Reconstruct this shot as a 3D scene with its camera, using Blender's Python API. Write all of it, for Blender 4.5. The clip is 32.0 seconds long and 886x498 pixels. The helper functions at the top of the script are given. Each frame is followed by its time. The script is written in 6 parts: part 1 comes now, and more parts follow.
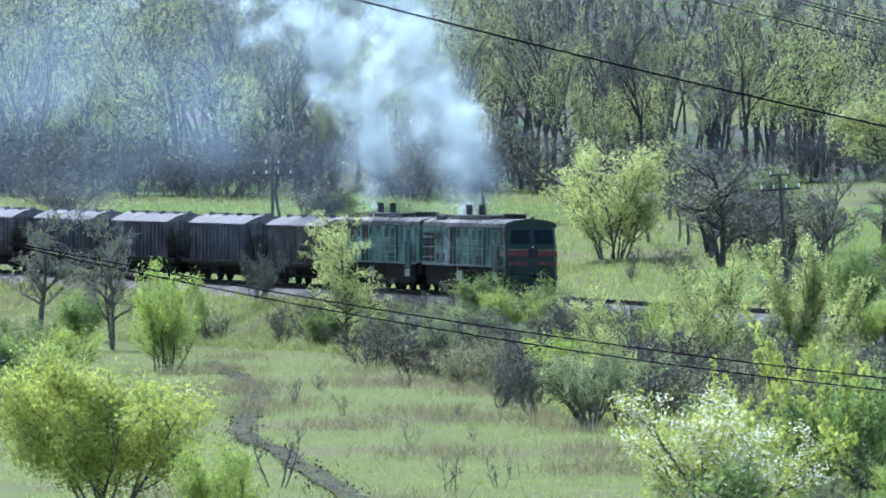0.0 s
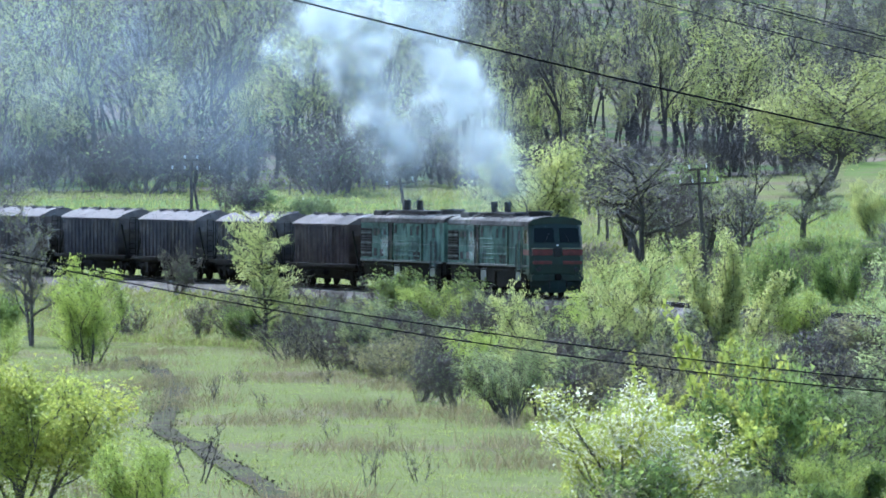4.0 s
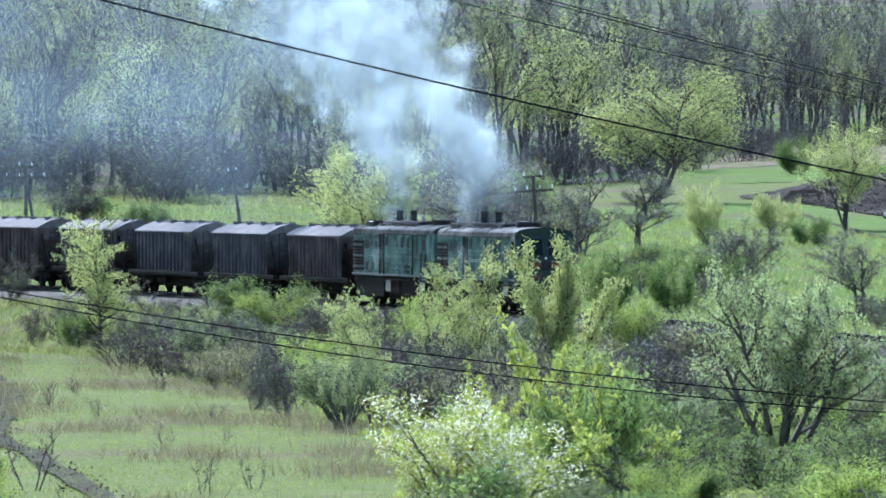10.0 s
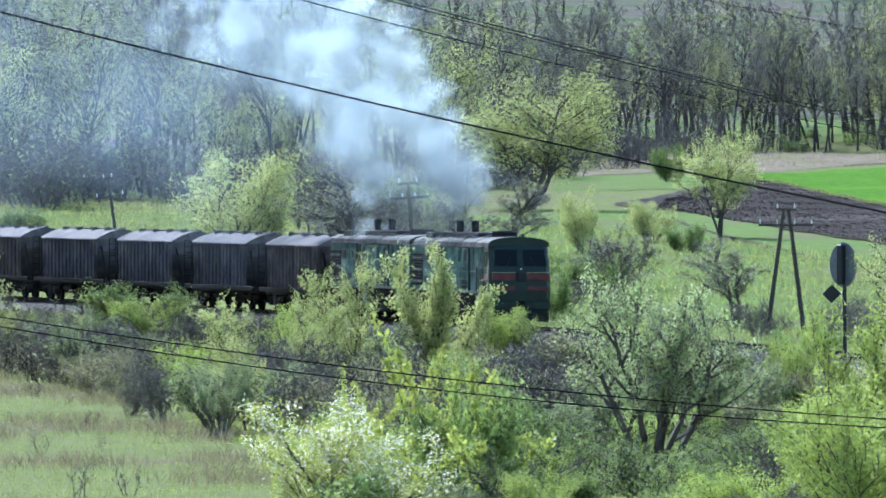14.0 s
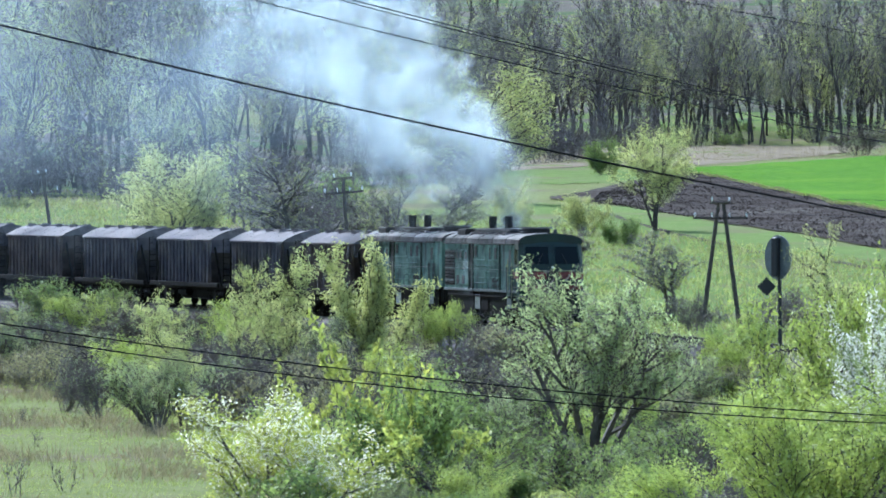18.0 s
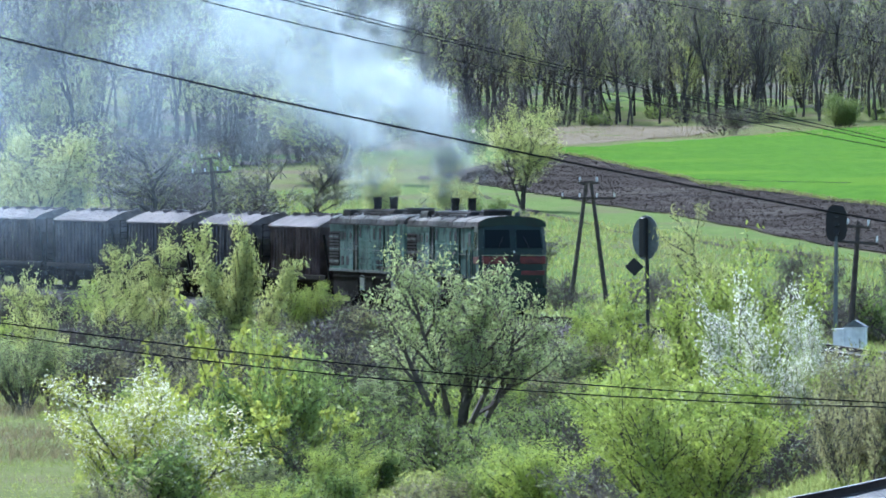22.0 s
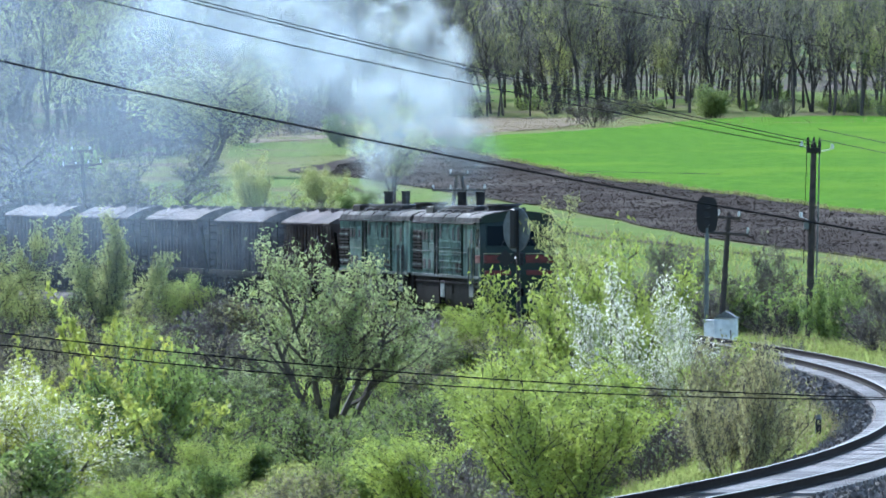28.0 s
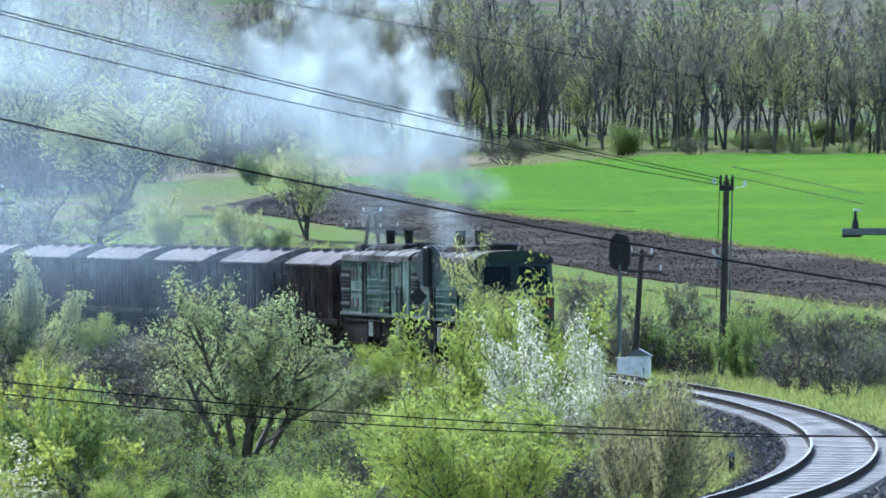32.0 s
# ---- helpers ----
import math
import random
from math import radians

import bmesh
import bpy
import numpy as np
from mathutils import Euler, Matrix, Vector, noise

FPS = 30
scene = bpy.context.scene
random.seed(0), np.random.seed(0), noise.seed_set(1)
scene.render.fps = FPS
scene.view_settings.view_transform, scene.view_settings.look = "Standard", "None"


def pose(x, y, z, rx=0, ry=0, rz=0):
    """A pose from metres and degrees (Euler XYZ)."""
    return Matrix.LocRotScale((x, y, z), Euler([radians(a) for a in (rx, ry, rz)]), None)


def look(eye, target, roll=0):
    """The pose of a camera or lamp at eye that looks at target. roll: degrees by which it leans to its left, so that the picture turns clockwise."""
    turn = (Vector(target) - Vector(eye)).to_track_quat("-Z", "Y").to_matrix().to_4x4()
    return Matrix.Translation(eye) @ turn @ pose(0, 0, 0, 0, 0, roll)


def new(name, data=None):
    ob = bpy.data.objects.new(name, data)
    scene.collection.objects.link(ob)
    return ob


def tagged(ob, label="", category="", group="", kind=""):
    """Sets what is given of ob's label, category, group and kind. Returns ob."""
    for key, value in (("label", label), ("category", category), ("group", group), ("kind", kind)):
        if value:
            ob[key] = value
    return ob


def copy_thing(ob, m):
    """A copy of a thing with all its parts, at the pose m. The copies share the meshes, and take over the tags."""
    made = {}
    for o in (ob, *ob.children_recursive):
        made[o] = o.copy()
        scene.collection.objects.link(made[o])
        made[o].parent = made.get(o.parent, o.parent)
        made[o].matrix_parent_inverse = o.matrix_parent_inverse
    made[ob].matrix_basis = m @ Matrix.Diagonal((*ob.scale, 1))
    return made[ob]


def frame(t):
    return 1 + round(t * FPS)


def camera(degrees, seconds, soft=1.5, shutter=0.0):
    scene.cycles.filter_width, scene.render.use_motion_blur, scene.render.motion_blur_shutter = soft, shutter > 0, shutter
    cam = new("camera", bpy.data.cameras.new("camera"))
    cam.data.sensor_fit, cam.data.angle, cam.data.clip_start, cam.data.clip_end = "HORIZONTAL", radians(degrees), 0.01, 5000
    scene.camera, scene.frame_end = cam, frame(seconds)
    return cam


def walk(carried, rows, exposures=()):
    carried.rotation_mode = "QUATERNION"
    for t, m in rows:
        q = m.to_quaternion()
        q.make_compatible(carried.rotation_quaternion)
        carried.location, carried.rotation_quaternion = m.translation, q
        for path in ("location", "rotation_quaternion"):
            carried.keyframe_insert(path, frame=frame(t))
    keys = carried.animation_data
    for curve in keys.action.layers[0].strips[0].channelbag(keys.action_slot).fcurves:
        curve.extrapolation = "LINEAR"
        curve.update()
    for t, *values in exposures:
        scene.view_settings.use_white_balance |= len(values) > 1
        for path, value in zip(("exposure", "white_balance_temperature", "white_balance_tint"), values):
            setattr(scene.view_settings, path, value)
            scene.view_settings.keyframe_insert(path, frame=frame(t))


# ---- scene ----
# ---------------------------------------------------------------- camera
EYE = (0.0, 0.0, 5.507)
PATH = (
    (0.0, -3.958, -0.285, 0.273), (0.5, -3.740, -0.206, 0.213), (1.0, -3.584, -0.077, 0.185), (1.5, -3.513, -0.176, 0.030),
    (2.0, -3.430, -0.284, -0.012), (2.5, -3.312, -0.301, 0.145), (4.5, -3.447, -0.327, 0.081), (5.0, -3.432, -0.353, -0.033),
    (5.5, -3.488, -0.434, -0.092), (6.0, -3.344, -0.473, 0.265), (6.5, -3.182, -0.416, 0.211), (7.0, -3.110, -0.349, 0.241),
    (7.5, -3.086, -0.344, 0.156), (8.0, -2.866, -0.392, 0.003), (8.5, -2.656, -0.367, 0.061), (9.0, -2.493, -0.271, 0.168),
    (9.5, -2.412, -0.221, 0.144), (10.0, -2.289, -0.266, 0.148), (10.5, -2.138, -0.288, 0.109), (11.0, -2.026, -0.264, 0.271),
    (11.5, -1.960, -0.286, 0.177), (12.0, -1.836, -0.309, 0.221), (12.5, -1.625, -0.240, 0.336), (13.0, -1.459, -0.143, 0.189),
    (13.5, -1.454, -0.150, 0.236), (14.0, -1.444, -0.217, 0.241), (14.5, -1.282, -0.266, 0.257), (16.5, -1.198, -0.250, -0.132),
    (17.0, -1.167, -0.274, -0.111), (17.5, -1.062, -0.299, -0.155), (18.0, -1.003, -0.254, -0.001),
    (18.5, -0.912, -0.207, -0.037), (19.0, -0.760, -0.204, -0.126), (19.5, -0.611, -0.220, -0.079),
    (20.0, -0.587, -0.257, -0.308), (20.5, -0.580, -0.363, -0.195), (21.0, -0.362, -0.405, -0.070), (21.5, -0.192, -0.395, 0.012),
    (22.0, -0.107, -0.388, -0.010), (22.5, -0.058, -0.414, -0.184), (23.0, -0.000, -0.428, -0.047), (23.5, 0.057, -0.447, -0.157),
    (24.0, 0.177, -0.446, -0.181), (24.5, 0.321, -0.475, -0.139), (25.0, 0.370, -0.535, -0.034), (25.5, 0.390, -0.579, -0.172),
    (27.5, 0.712, -0.529, -0.094), (28.0, 0.768, -0.443, -0.161), (28.5, 0.908, -0.388, -0.210), (29.0, 1.030, -0.410, -0.077),
    (29.5, 0.955, -0.456, -0.233), (30.0, 0.987, -0.480, -0.314), (30.5, 1.098, -0.466, -0.343), (31.0, 1.183, -0.373, -0.143),
    (31.5, 1.241, -0.282, -0.279), (32.0, 1.359, -0.188, -0.240),
)


def aim(yaw, pitch, roll):
    """A camera pose at the eye: degrees to the right of north (+y), up, and of lean."""
    return Matrix.Translation(EYE) @ pose(0, 0, 0, 0, 0, -yaw) @ pose(0, 0, 0, 90 + pitch) @ pose(0, 0, 0, 0, 0, roll)


cam = camera(6.0, 32.0, soft=2.0)
walk(cam, [(t, aim(a, b, c)) for t, a, b, c in PATH], [(0, 1.22, 5010, 10), (12, 1.2, 5040, 10), (32, 1.1, 5140, 10)])

# ---------------------------------------------------------------- light
SUN_TO = Vector((-0.4, 0.79, 0.88)).normalized()
world = bpy.data.worlds.new("sky")
scene.world = world
world.use_nodes = True
wn = world.node_tree.nodes
sky = wn.new("ShaderNodeTexSky")
sky.sky_type = "NISHITA"
sky.sun_disc = False
sky.sun_elevation = math.asin(SUN_TO.z)
sky.sun_rotation = math.atan2(SUN_TO.x, SUN_TO.y)
sky.air_density, sky.dust_density = 1.3, 1.5
wn["Background"].inputs["Strength"].default_value = 0.128
world.node_tree.links.new(sky.outputs[0], wn["Background"].inputs["Color"])
sun = new("sun", bpy.data.lights.new("sun", "SUN"))
sun.data.energy, sun.data.angle, sun.data.color = 4.3, radians(0.6), (1.0, 0.95, 0.86)
sun.matrix_world = look(SUN_TO * 300, (0, 0, 0))

# ---------------------------------------------------------------- materials


def shader(name, colour, second=None, scale=3.0, rough=0.85, metal=0.0, bump=0.0, bump_scale=None, vary=0.0, island=0.0,
           through_light=0.0, third=None, third_scale=0.4, spec=0.3, third_edge=(0.45, 0.65), streak=1.0):
    """A procedural surface: two colours mixed by fine noise, a third by broad noise, value varied by object or island."""
    m = bpy.data.materials.new(name)
    m.use_nodes = True
    nt = m.node_tree
    n, link = nt.nodes, nt.links.new
    b = n["Principled BSDF"]
    b.inputs["Roughness"].default_value, b.inputs["Metallic"].default_value = rough, metal
    b.inputs["Specular IOR Level"].default_value = spec
    co = n.new("ShaderNodeTexCoord")

    def noise_at(s, detail, lo, hi):
        t = n.new("ShaderNodeTexNoise")
        t.inputs["Scale"].default_value, t.inputs["Detail"].default_value = s, detail
        if streak != 1.0:
            mp = n.new("ShaderNodeMapping")
            mp.inputs["Scale"].default_value = (1.0, 1.0, streak)
            link(co.outputs["Object"], mp.inputs["Vector"])
            link(mp.outputs[0], t.inputs["Vector"])
        else:
            link(co.outputs["Object"], t.inputs["Vector"])
        r = n.new("ShaderNodeMapRange")
        r.inputs["From Min"].default_value, r.inputs["From Max"].default_value = lo, hi
        link(t.outputs["Fac"], r.inputs["Value"])
        return r.outputs[0]

    def mix(a, c, fac):
        x = n.new("ShaderNodeMix")
        x.data_type = "RGBA"
        for socket, value in ((x.inputs["Factor"], fac), (x.inputs["A"], a), (x.inputs["B"], c)):
            if isinstance(value, tuple):
                socket.default_value = (*value, 1)
            else:
                link(value, socket)
        return x.outputs["Result"]

    col = colour
    if second:
        col = mix(col, second, noise_at(scale, 6, 0.35, 0.65))
    if third:
        col = mix(col, third, noise_at(third_scale, 4, *third_edge))
    for amount, kind, out in ((vary, "ShaderNodeObjectInfo", "Random"), (island, "ShaderNodeNewGeometry", "Random Per Island")):
        if amount:
            src = n.new(kind)
            r = n.new("ShaderNodeMapRange")
            r.inputs["To Min"].default_value, r.inputs["To Max"].default_value = 1 - amount, 1 + amount
            link(src.outputs[out], r.inputs["Value"])
            h = n.new("ShaderNodeHueSaturation")
            link(r.outputs[0], h.inputs["Value"])
            if isinstance(col, tuple):
                h.inputs["Color"].default_value = (*col, 1)
            else:
                link(col, h.inputs["Color"])
            col = h.outputs["Color"]
    if isinstance(col, tuple):
        b.inputs["Base Color"].default_value = (*col, 1)
    else:
        link(col, b.inputs["Base Color"])
    if bump:
        t = n.new("ShaderNodeTexNoise")
        t.inputs["Scale"].default_value, t.inputs["Detail"].default_value = bump_scale or scale * 2, 6
        link(co.outputs["Object"], t.inputs["Vector"])
        k = n.new("ShaderNodeBump")
        k.inputs["Strength"].default_value, k.inputs["Distance"].default_value = min(bump * 8, 1), bump
        link(t.outputs["Fac"], k.inputs["Height"])
        link(k.outputs["Normal"], b.inputs["Normal"])
    if through_light:
        tr = n.new("ShaderNodeBsdfTranslucent")
        if isinstance(col, tuple):
            tr.inputs["Color"].default_value = (*col, 1)
        else:
            link(col, tr.inputs["Color"])
        ms = n.new("ShaderNodeMixShader")
        ms.inputs[0].default_value = through_light
        link(b.outputs[0], ms.inputs[1])
        link(tr.outputs[0], ms.inputs[2])
        link(ms.outputs[0], n["Material Output"].inputs["Surface"])
    return m


M = {
    "meadow": shader("meadow", (0.102, 0.12, 0.037), (0.136, 0.147, 0.057), 0.9, 0.95, bump=0.1, bump_scale=5, third=(0.125, 0.104, 0.066), third_scale=0.09, third_edge=(0.52, 0.7), spec=0.02),
    "litter": shader("litter", (0.115, 0.098, 0.086), (0.075, 0.067, 0.052), 0.25, 0.95, bump=0.1, bump_scale=3, third=(0.055, 0.085, 0.03), third_scale=0.05, third_edge=(0.46, 0.6), spec=0.02),
    "crop": shader("crop", (0.042, 0.112, 0.003), (0.072, 0.16, 0.006), 0.8, 0.9, bump=0.1, bump_scale=5, third=(0.09, 0.168, 0.006), third_scale=0.05, third_edge=(0.48, 0.7), spec=0.02),
    "soil": shader("soil", (0.02, 0.0165, 0.0135), (0.05, 0.041, 0.034), 1.4, 0.95, bump=0.2, bump_scale=2.5, third=(0.08, 0.069, 0.058), third_scale=0.1, third_edge=(0.5, 0.72), spec=0.02),
    "verge": shader("verge", (0.086, 0.128, 0.03), (0.112, 0.15, 0.043), 0.5, 0.95, bump=0.1, bump_scale=3, third=(0.115, 0.108, 0.055), third_scale=0.12, third_edge=(0.5, 0.7), spec=0.02),
    "rut": shader("rut", (0.075, 0.062, 0.045), (0.036, 0.03, 0.023), 1.2, 0.95, bump=0.1, bump_scale=3, third=(0.07, 0.085, 0.036), third_scale=0.3, spec=0.02),
    "straw": shader("straw", (0.19, 0.155, 0.11), (0.14, 0.12, 0.078), 0.8, 0.95, bump=0.1, bump_scale=4, spec=0.02),
    "ballast": shader("ballast", (0.1, 0.09, 0.08), (0.05, 0.046, 0.041), 7, 0.8, bump=0.1, bump_scale=9, third=(0.15, 0.135, 0.12), third_scale=0.5, spec=0.05),
    "sleeper": shader("sleeper", (0.22, 0.205, 0.19), (0.13, 0.12, 0.11), 2.5, 0.6, vary=0.3, bump=0.01, spec=0.25),
    "rail_side": shader("rail_side", (0.01, 0.008, 0.007), (0.02, 0.015, 0.012), 6, 0.85, spec=0.08),
    "rail_top": shader("rail_top", (0.2, 0.195, 0.19), rough=0.5, metal=0.7),
    "loco_green": shader("loco_green", (0.045, 0.084, 0.067), (0.095, 0.15, 0.125), 1.6, 0.75, spec=0.1, vary=0.3, bump=0.006, bump_scale=2.5, third=(0.015, 0.021, 0.019), third_scale=1.2, third_edge=(0.5, 0.72), streak=0.6),
    "loco_dark": shader("loco_dark", (0.006, 0.021, 0.013), (0.004, 0.012, 0.008), 2, 0.45, bump=0.004),
    "loco_red": shader("loco_red", (0.12, 0.024, 0.02), (0.06, 0.016, 0.014), 3, 0.5),
    "loco_yellow": shader("loco_yellow", (0.26, 0.25, 0.13), (0.14, 0.17, 0.12), 3, 0.55),
    "loco_roof": shader("loco_roof", (0.03, 0.028, 0.028), (0.08, 0.075, 0.074), 1.3, 0.6, spec=0.15, bump=0.008, third=(0.011, 0.01, 0.01), third_scale=0.9, third_edge=(0.42, 0.6), streak=0.4),
    "soot": shader("soot", (0.012, 0.012, 0.012), (0.03, 0.028, 0.026), 4, 0.8),
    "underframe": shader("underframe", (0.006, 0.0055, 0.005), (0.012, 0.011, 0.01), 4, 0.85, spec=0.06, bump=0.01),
    "grey_paint": shader("grey_paint", (0.08, 0.1, 0.09), (0.035, 0.04, 0.037), 3, 0.6),
    "glass": shader("glass", (0.006, 0.009, 0.009), rough=0.2, spec=0.1),
    "wagon_roof": shader("wagon_roof", (0.15, 0.134, 0.131), (0.1, 0.09, 0.089), 2, 0.8, spec=0.12, bump=0.006, third=(0.1, 0.088, 0.088), third_scale=0.5),
    "wagon_brown": shader("wagon_brown", (0.055, 0.041, 0.038), (0.038, 0.031, 0.031), 1.5, 0.9, spec=0.08, vary=0.15, bump=0.006, third=(0.095, 0.072, 0.068), third_scale=0.7),
    "wagon_blue": shader("wagon_blue", (0.044, 0.042, 0.05), (0.031, 0.03, 0.036), 1.5, 0.9, spec=0.08, vary=0.25, bump=0.006, third=(0.08, 0.069, 0.069), third_scale=0.7),
    "old_wood": shader("old_wood", (0.085, 0.07, 0.06), (0.045, 0.038, 0.033), 5, 0.9, bump=0.01, vary=0.2),
    "porcelain": shader("porcelain", (0.62, 0.62, 0.59), rough=0.25),
    "cable": shader("cable", (0.012, 0.012, 0.013), rough=0.8, spec=0.08),
    "black_paint": shader("black_paint", (0.012, 0.012, 0.013), rough=0.5),
    "steel_grey": shader("steel_grey", (0.14, 0.155, 0.155), (0.09, 0.1, 0.1), 5, 0.5, 0.3),
    "white_paint": shader("white_paint", (0.75, 0.76, 0.74), (0.55, 0.56, 0.54), 4, 0.6),
    "bark": shader("bark", (0.105, 0.092, 0.085), (0.05, 0.044, 0.041), 4, 0.95, vary=0.3),
    "bark_grey": shader("bark_grey", (0.14, 0.123, 0.108), (0.075, 0.066, 0.058), 4, 0.95, vary=0.25),
    "bark_dark": shader("bark_dark", (0.05, 0.043, 0.038), (0.085, 0.072, 0.062), 4, 0.95, vary=0.3),
    "twig": shader("twig", (0.25, 0.222, 0.21), (0.15, 0.135, 0.13), 2, 0.95, vary=0.3, island=0.3),
    "twig_dark": shader("twig_dark", (0.165, 0.14, 0.122), (0.105, 0.088, 0.077), 2, 0.95, vary=0.3, island=0.3),
    "blossom_white": shader("blossom_white", (0.74, 0.73, 0.62), rough=0.7, island=0.2, through_light=0.5),
    "leaf_lime": shader("leaf_lime", (0.48, 0.5, 0.18), (0.33, 0.37, 0.12), 0.6, 0.6, vary=0.12, island=0.25, through_light=0.5),
    "leaf_spring": shader("leaf_spring", (0.4, 0.47, 0.09), (0.26, 0.33, 0.07), 0.9, 0.55, vary=0.12, island=0.28, through_light=0.5),
    "leaf_yellow": shader("leaf_yellow", (0.46, 0.48, 0.09), (0.33, 0.39, 0.08), 0.8, 0.6, vary=0.1, island=0.3, through_light=0.5),
    "leaf_deep": shader("leaf_deep", (0.15, 0.215, 0.055), (0.25, 0.31, 0.085), 0.9, 0.6, vary=0.25, island=0.3, through_light=0.5),
    "leaf_grey": shader("leaf_grey", (0.36, 0.41, 0.18), (0.24, 0.29, 0.12), 0.7, 0.7, vary=0.2, island=0.3, through_light=0.5),
    "leaf_bud": shader("leaf_bud", (0.37, 0.38, 0.14), (0.27, 0.31, 0.12), 0.5, 0.7, vary=0.3, island=0.3, through_light=0.5),
    "leaf_cream": shader("leaf_cream", (0.5, 0.52, 0.18), (0.37, 0.41, 0.14), 0.6, 0.6, vary=0.12, island=0.25, through_light=0.5),
    "leaf_olive": shader("leaf_olive", (0.3, 0.29, 0.13), (0.21, 0.2, 0.1), 0.7, 0.7, vary=0.2, island=0.35, through_light=0.45),
    "clod": shader("clod", (0.025, 0.02, 0.016), (0.09, 0.073, 0.058), 0.6, 0.95, island=0.5, spec=0.02),
    "stone": shader("stone", (0.2, 0.185, 0.17), (0.09, 0.084, 0.078), 3, 0.8, island=0.5, spec=0.05),
    "blossom": shader("blossom", (0.8, 0.77, 0.6), rough=0.7, island=0.2, through_light=0.4),
    "dry_grass": shader("dry_grass", (0.3, 0.25, 0.15), (0.2, 0.18, 0.08), 0.5, 0.95, island=0.3, through_light=0.3, spec=0.02),
    "green_grass": shader("green_grass", (0.225, 0.265, 0.07), (0.29, 0.32, 0.1), 0.3, 0.9, island=0.35, through_light=0.5, spec=0.02),
}



def smoke_shader(name, colour, density):
    """Thin smoke: each fleck fades from its heart to nothing at its rim."""
    m = bpy.data.materials.new(name)
    m.use_nodes = True
    n, link = m.node_tree.nodes, m.node_tree.links.new
    n.remove(n["Principled BSDF"])
    df, tr, cl = n.new("ShaderNodeBsdfDiffuse"), n.new("ShaderNodeBsdfTranslucent"), n.new("ShaderNodeBsdfTransparent")
    df.inputs["Color"].default_value = tr.inputs["Color"].default_value = (*colour, 1)
    scatter = n.new("ShaderNodeCombineXYZ")
    for k in range(3):
        scatter.inputs[k].default_value = SUN_TO[k]
    link(scatter.outputs[0], df.inputs["Normal"])
    both, out = n.new("ShaderNodeMixShader"), n.new("ShaderNodeMixShader")
    both.inputs[0].default_value = 0.3
    fade, times = n.new("ShaderNodeAttribute"), n.new("ShaderNodeMath")
    fade.attribute_name = "fade"
    times.operation = "MULTIPLY"
    times.inputs[1].default_value = density
    link(fade.outputs["Fac"], times.inputs[0])
    link(df.outputs[0], both.inputs[1])
    link(tr.outputs[0], both.inputs[2])
    link(times.outputs[0], out.inputs[0])
    link(cl.outputs[0], out.inputs[1])
    link(both.outputs[0], out.inputs[2])
    link(out.outputs[0], n["Material Output"].inputs["Surface"])
    return m


M["smoke"] = smoke_shader("smoke", (0.5, 0.59, 0.62), 0.21)
M["smoke_cloud"] = smoke_shader("smoke_cloud", (0.44, 0.54, 0.58), 0.026)
M["smoke_thin"] = smoke_shader("smoke_thin", (0.36, 0.47, 0.56), 0.0155)

# ---------------------------------------------------------------- building helpers


def part(name, bm, material, parent=None, label="", at=None):
    """One bmesh becomes one mesh object, under parent if given."""
    me = bpy.data.meshes.new(name)
    bm.to_mesh(me)
    bm.free()
    me.materials.append(M[material])
    ob = new(name, me)
    if parent:
        ob.parent = parent
    if at is not None:
        ob.matrix_basis = at
    if label:
        ob["label"] = label
    return ob


def raw(name, verts, faces, material, parent=None, smooth=False):
    """A mesh object from numpy vertices and equal-length faces."""
    verts, faces = np.asarray(verts, np.float32), np.asarray(faces, np.int32)
    me = bpy.data.meshes.new(name)
    k = faces.shape[1]
    me.vertices.add(len(verts))
    me.vertices.foreach_set("co", verts.ravel())
    me.loops.add(faces.size)
    me.loops.foreach_set("vertex_index", faces.ravel())
    me.polygons.add(len(faces))
    me.polygons.foreach_set("loop_start", np.arange(0, faces.size, k, dtype=np.int32))
    me.polygons.foreach_set("use_smooth", np.full(len(faces), smooth))
    me.update(calc_edges=True)
    me.materials.append(M[material])
    ob = new(name, me)
    if parent:
        ob.parent = parent
    return ob


def box(bm, x0, x1, y0, y1, z0, z1, bevel=0.0):
    vs = bmesh.ops.create_cube(bm, size=1)["verts"]
    for v in vs:
        v.co = Vector(((x0 + x1) / 2 + v.co.x * (x1 - x0), (y0 + y1) / 2 + v.co.y * (y1 - y0), (z0 + z1) / 2 + v.co.z * (z1 - z0)))
    if bevel:
        es = list({e for v in vs for e in v.link_edges})
        bmesh.ops.bevel(bm, geom=es, offset=bevel, segments=1, affect="EDGES")
    return bm


def boxed(*args, **kw):
    return box(bmesh.new(), *args, **kw)


def rod(bm, a, b, r0, r1=None, sides=8):
    """A tapered round bar from a to b."""
    a, b = Vector(a), Vector(b)
    m = Matrix.Translation((a + b) / 2) @ (b - a).to_track_quat("Z", "Y").to_matrix().to_4x4()
    bmesh.ops.create_cone(bm, cap_ends=True, segments=sides, radius1=r0, radius2=r0 if r1 is None else r1, depth=(b - a).length, matrix=m)
    return bm


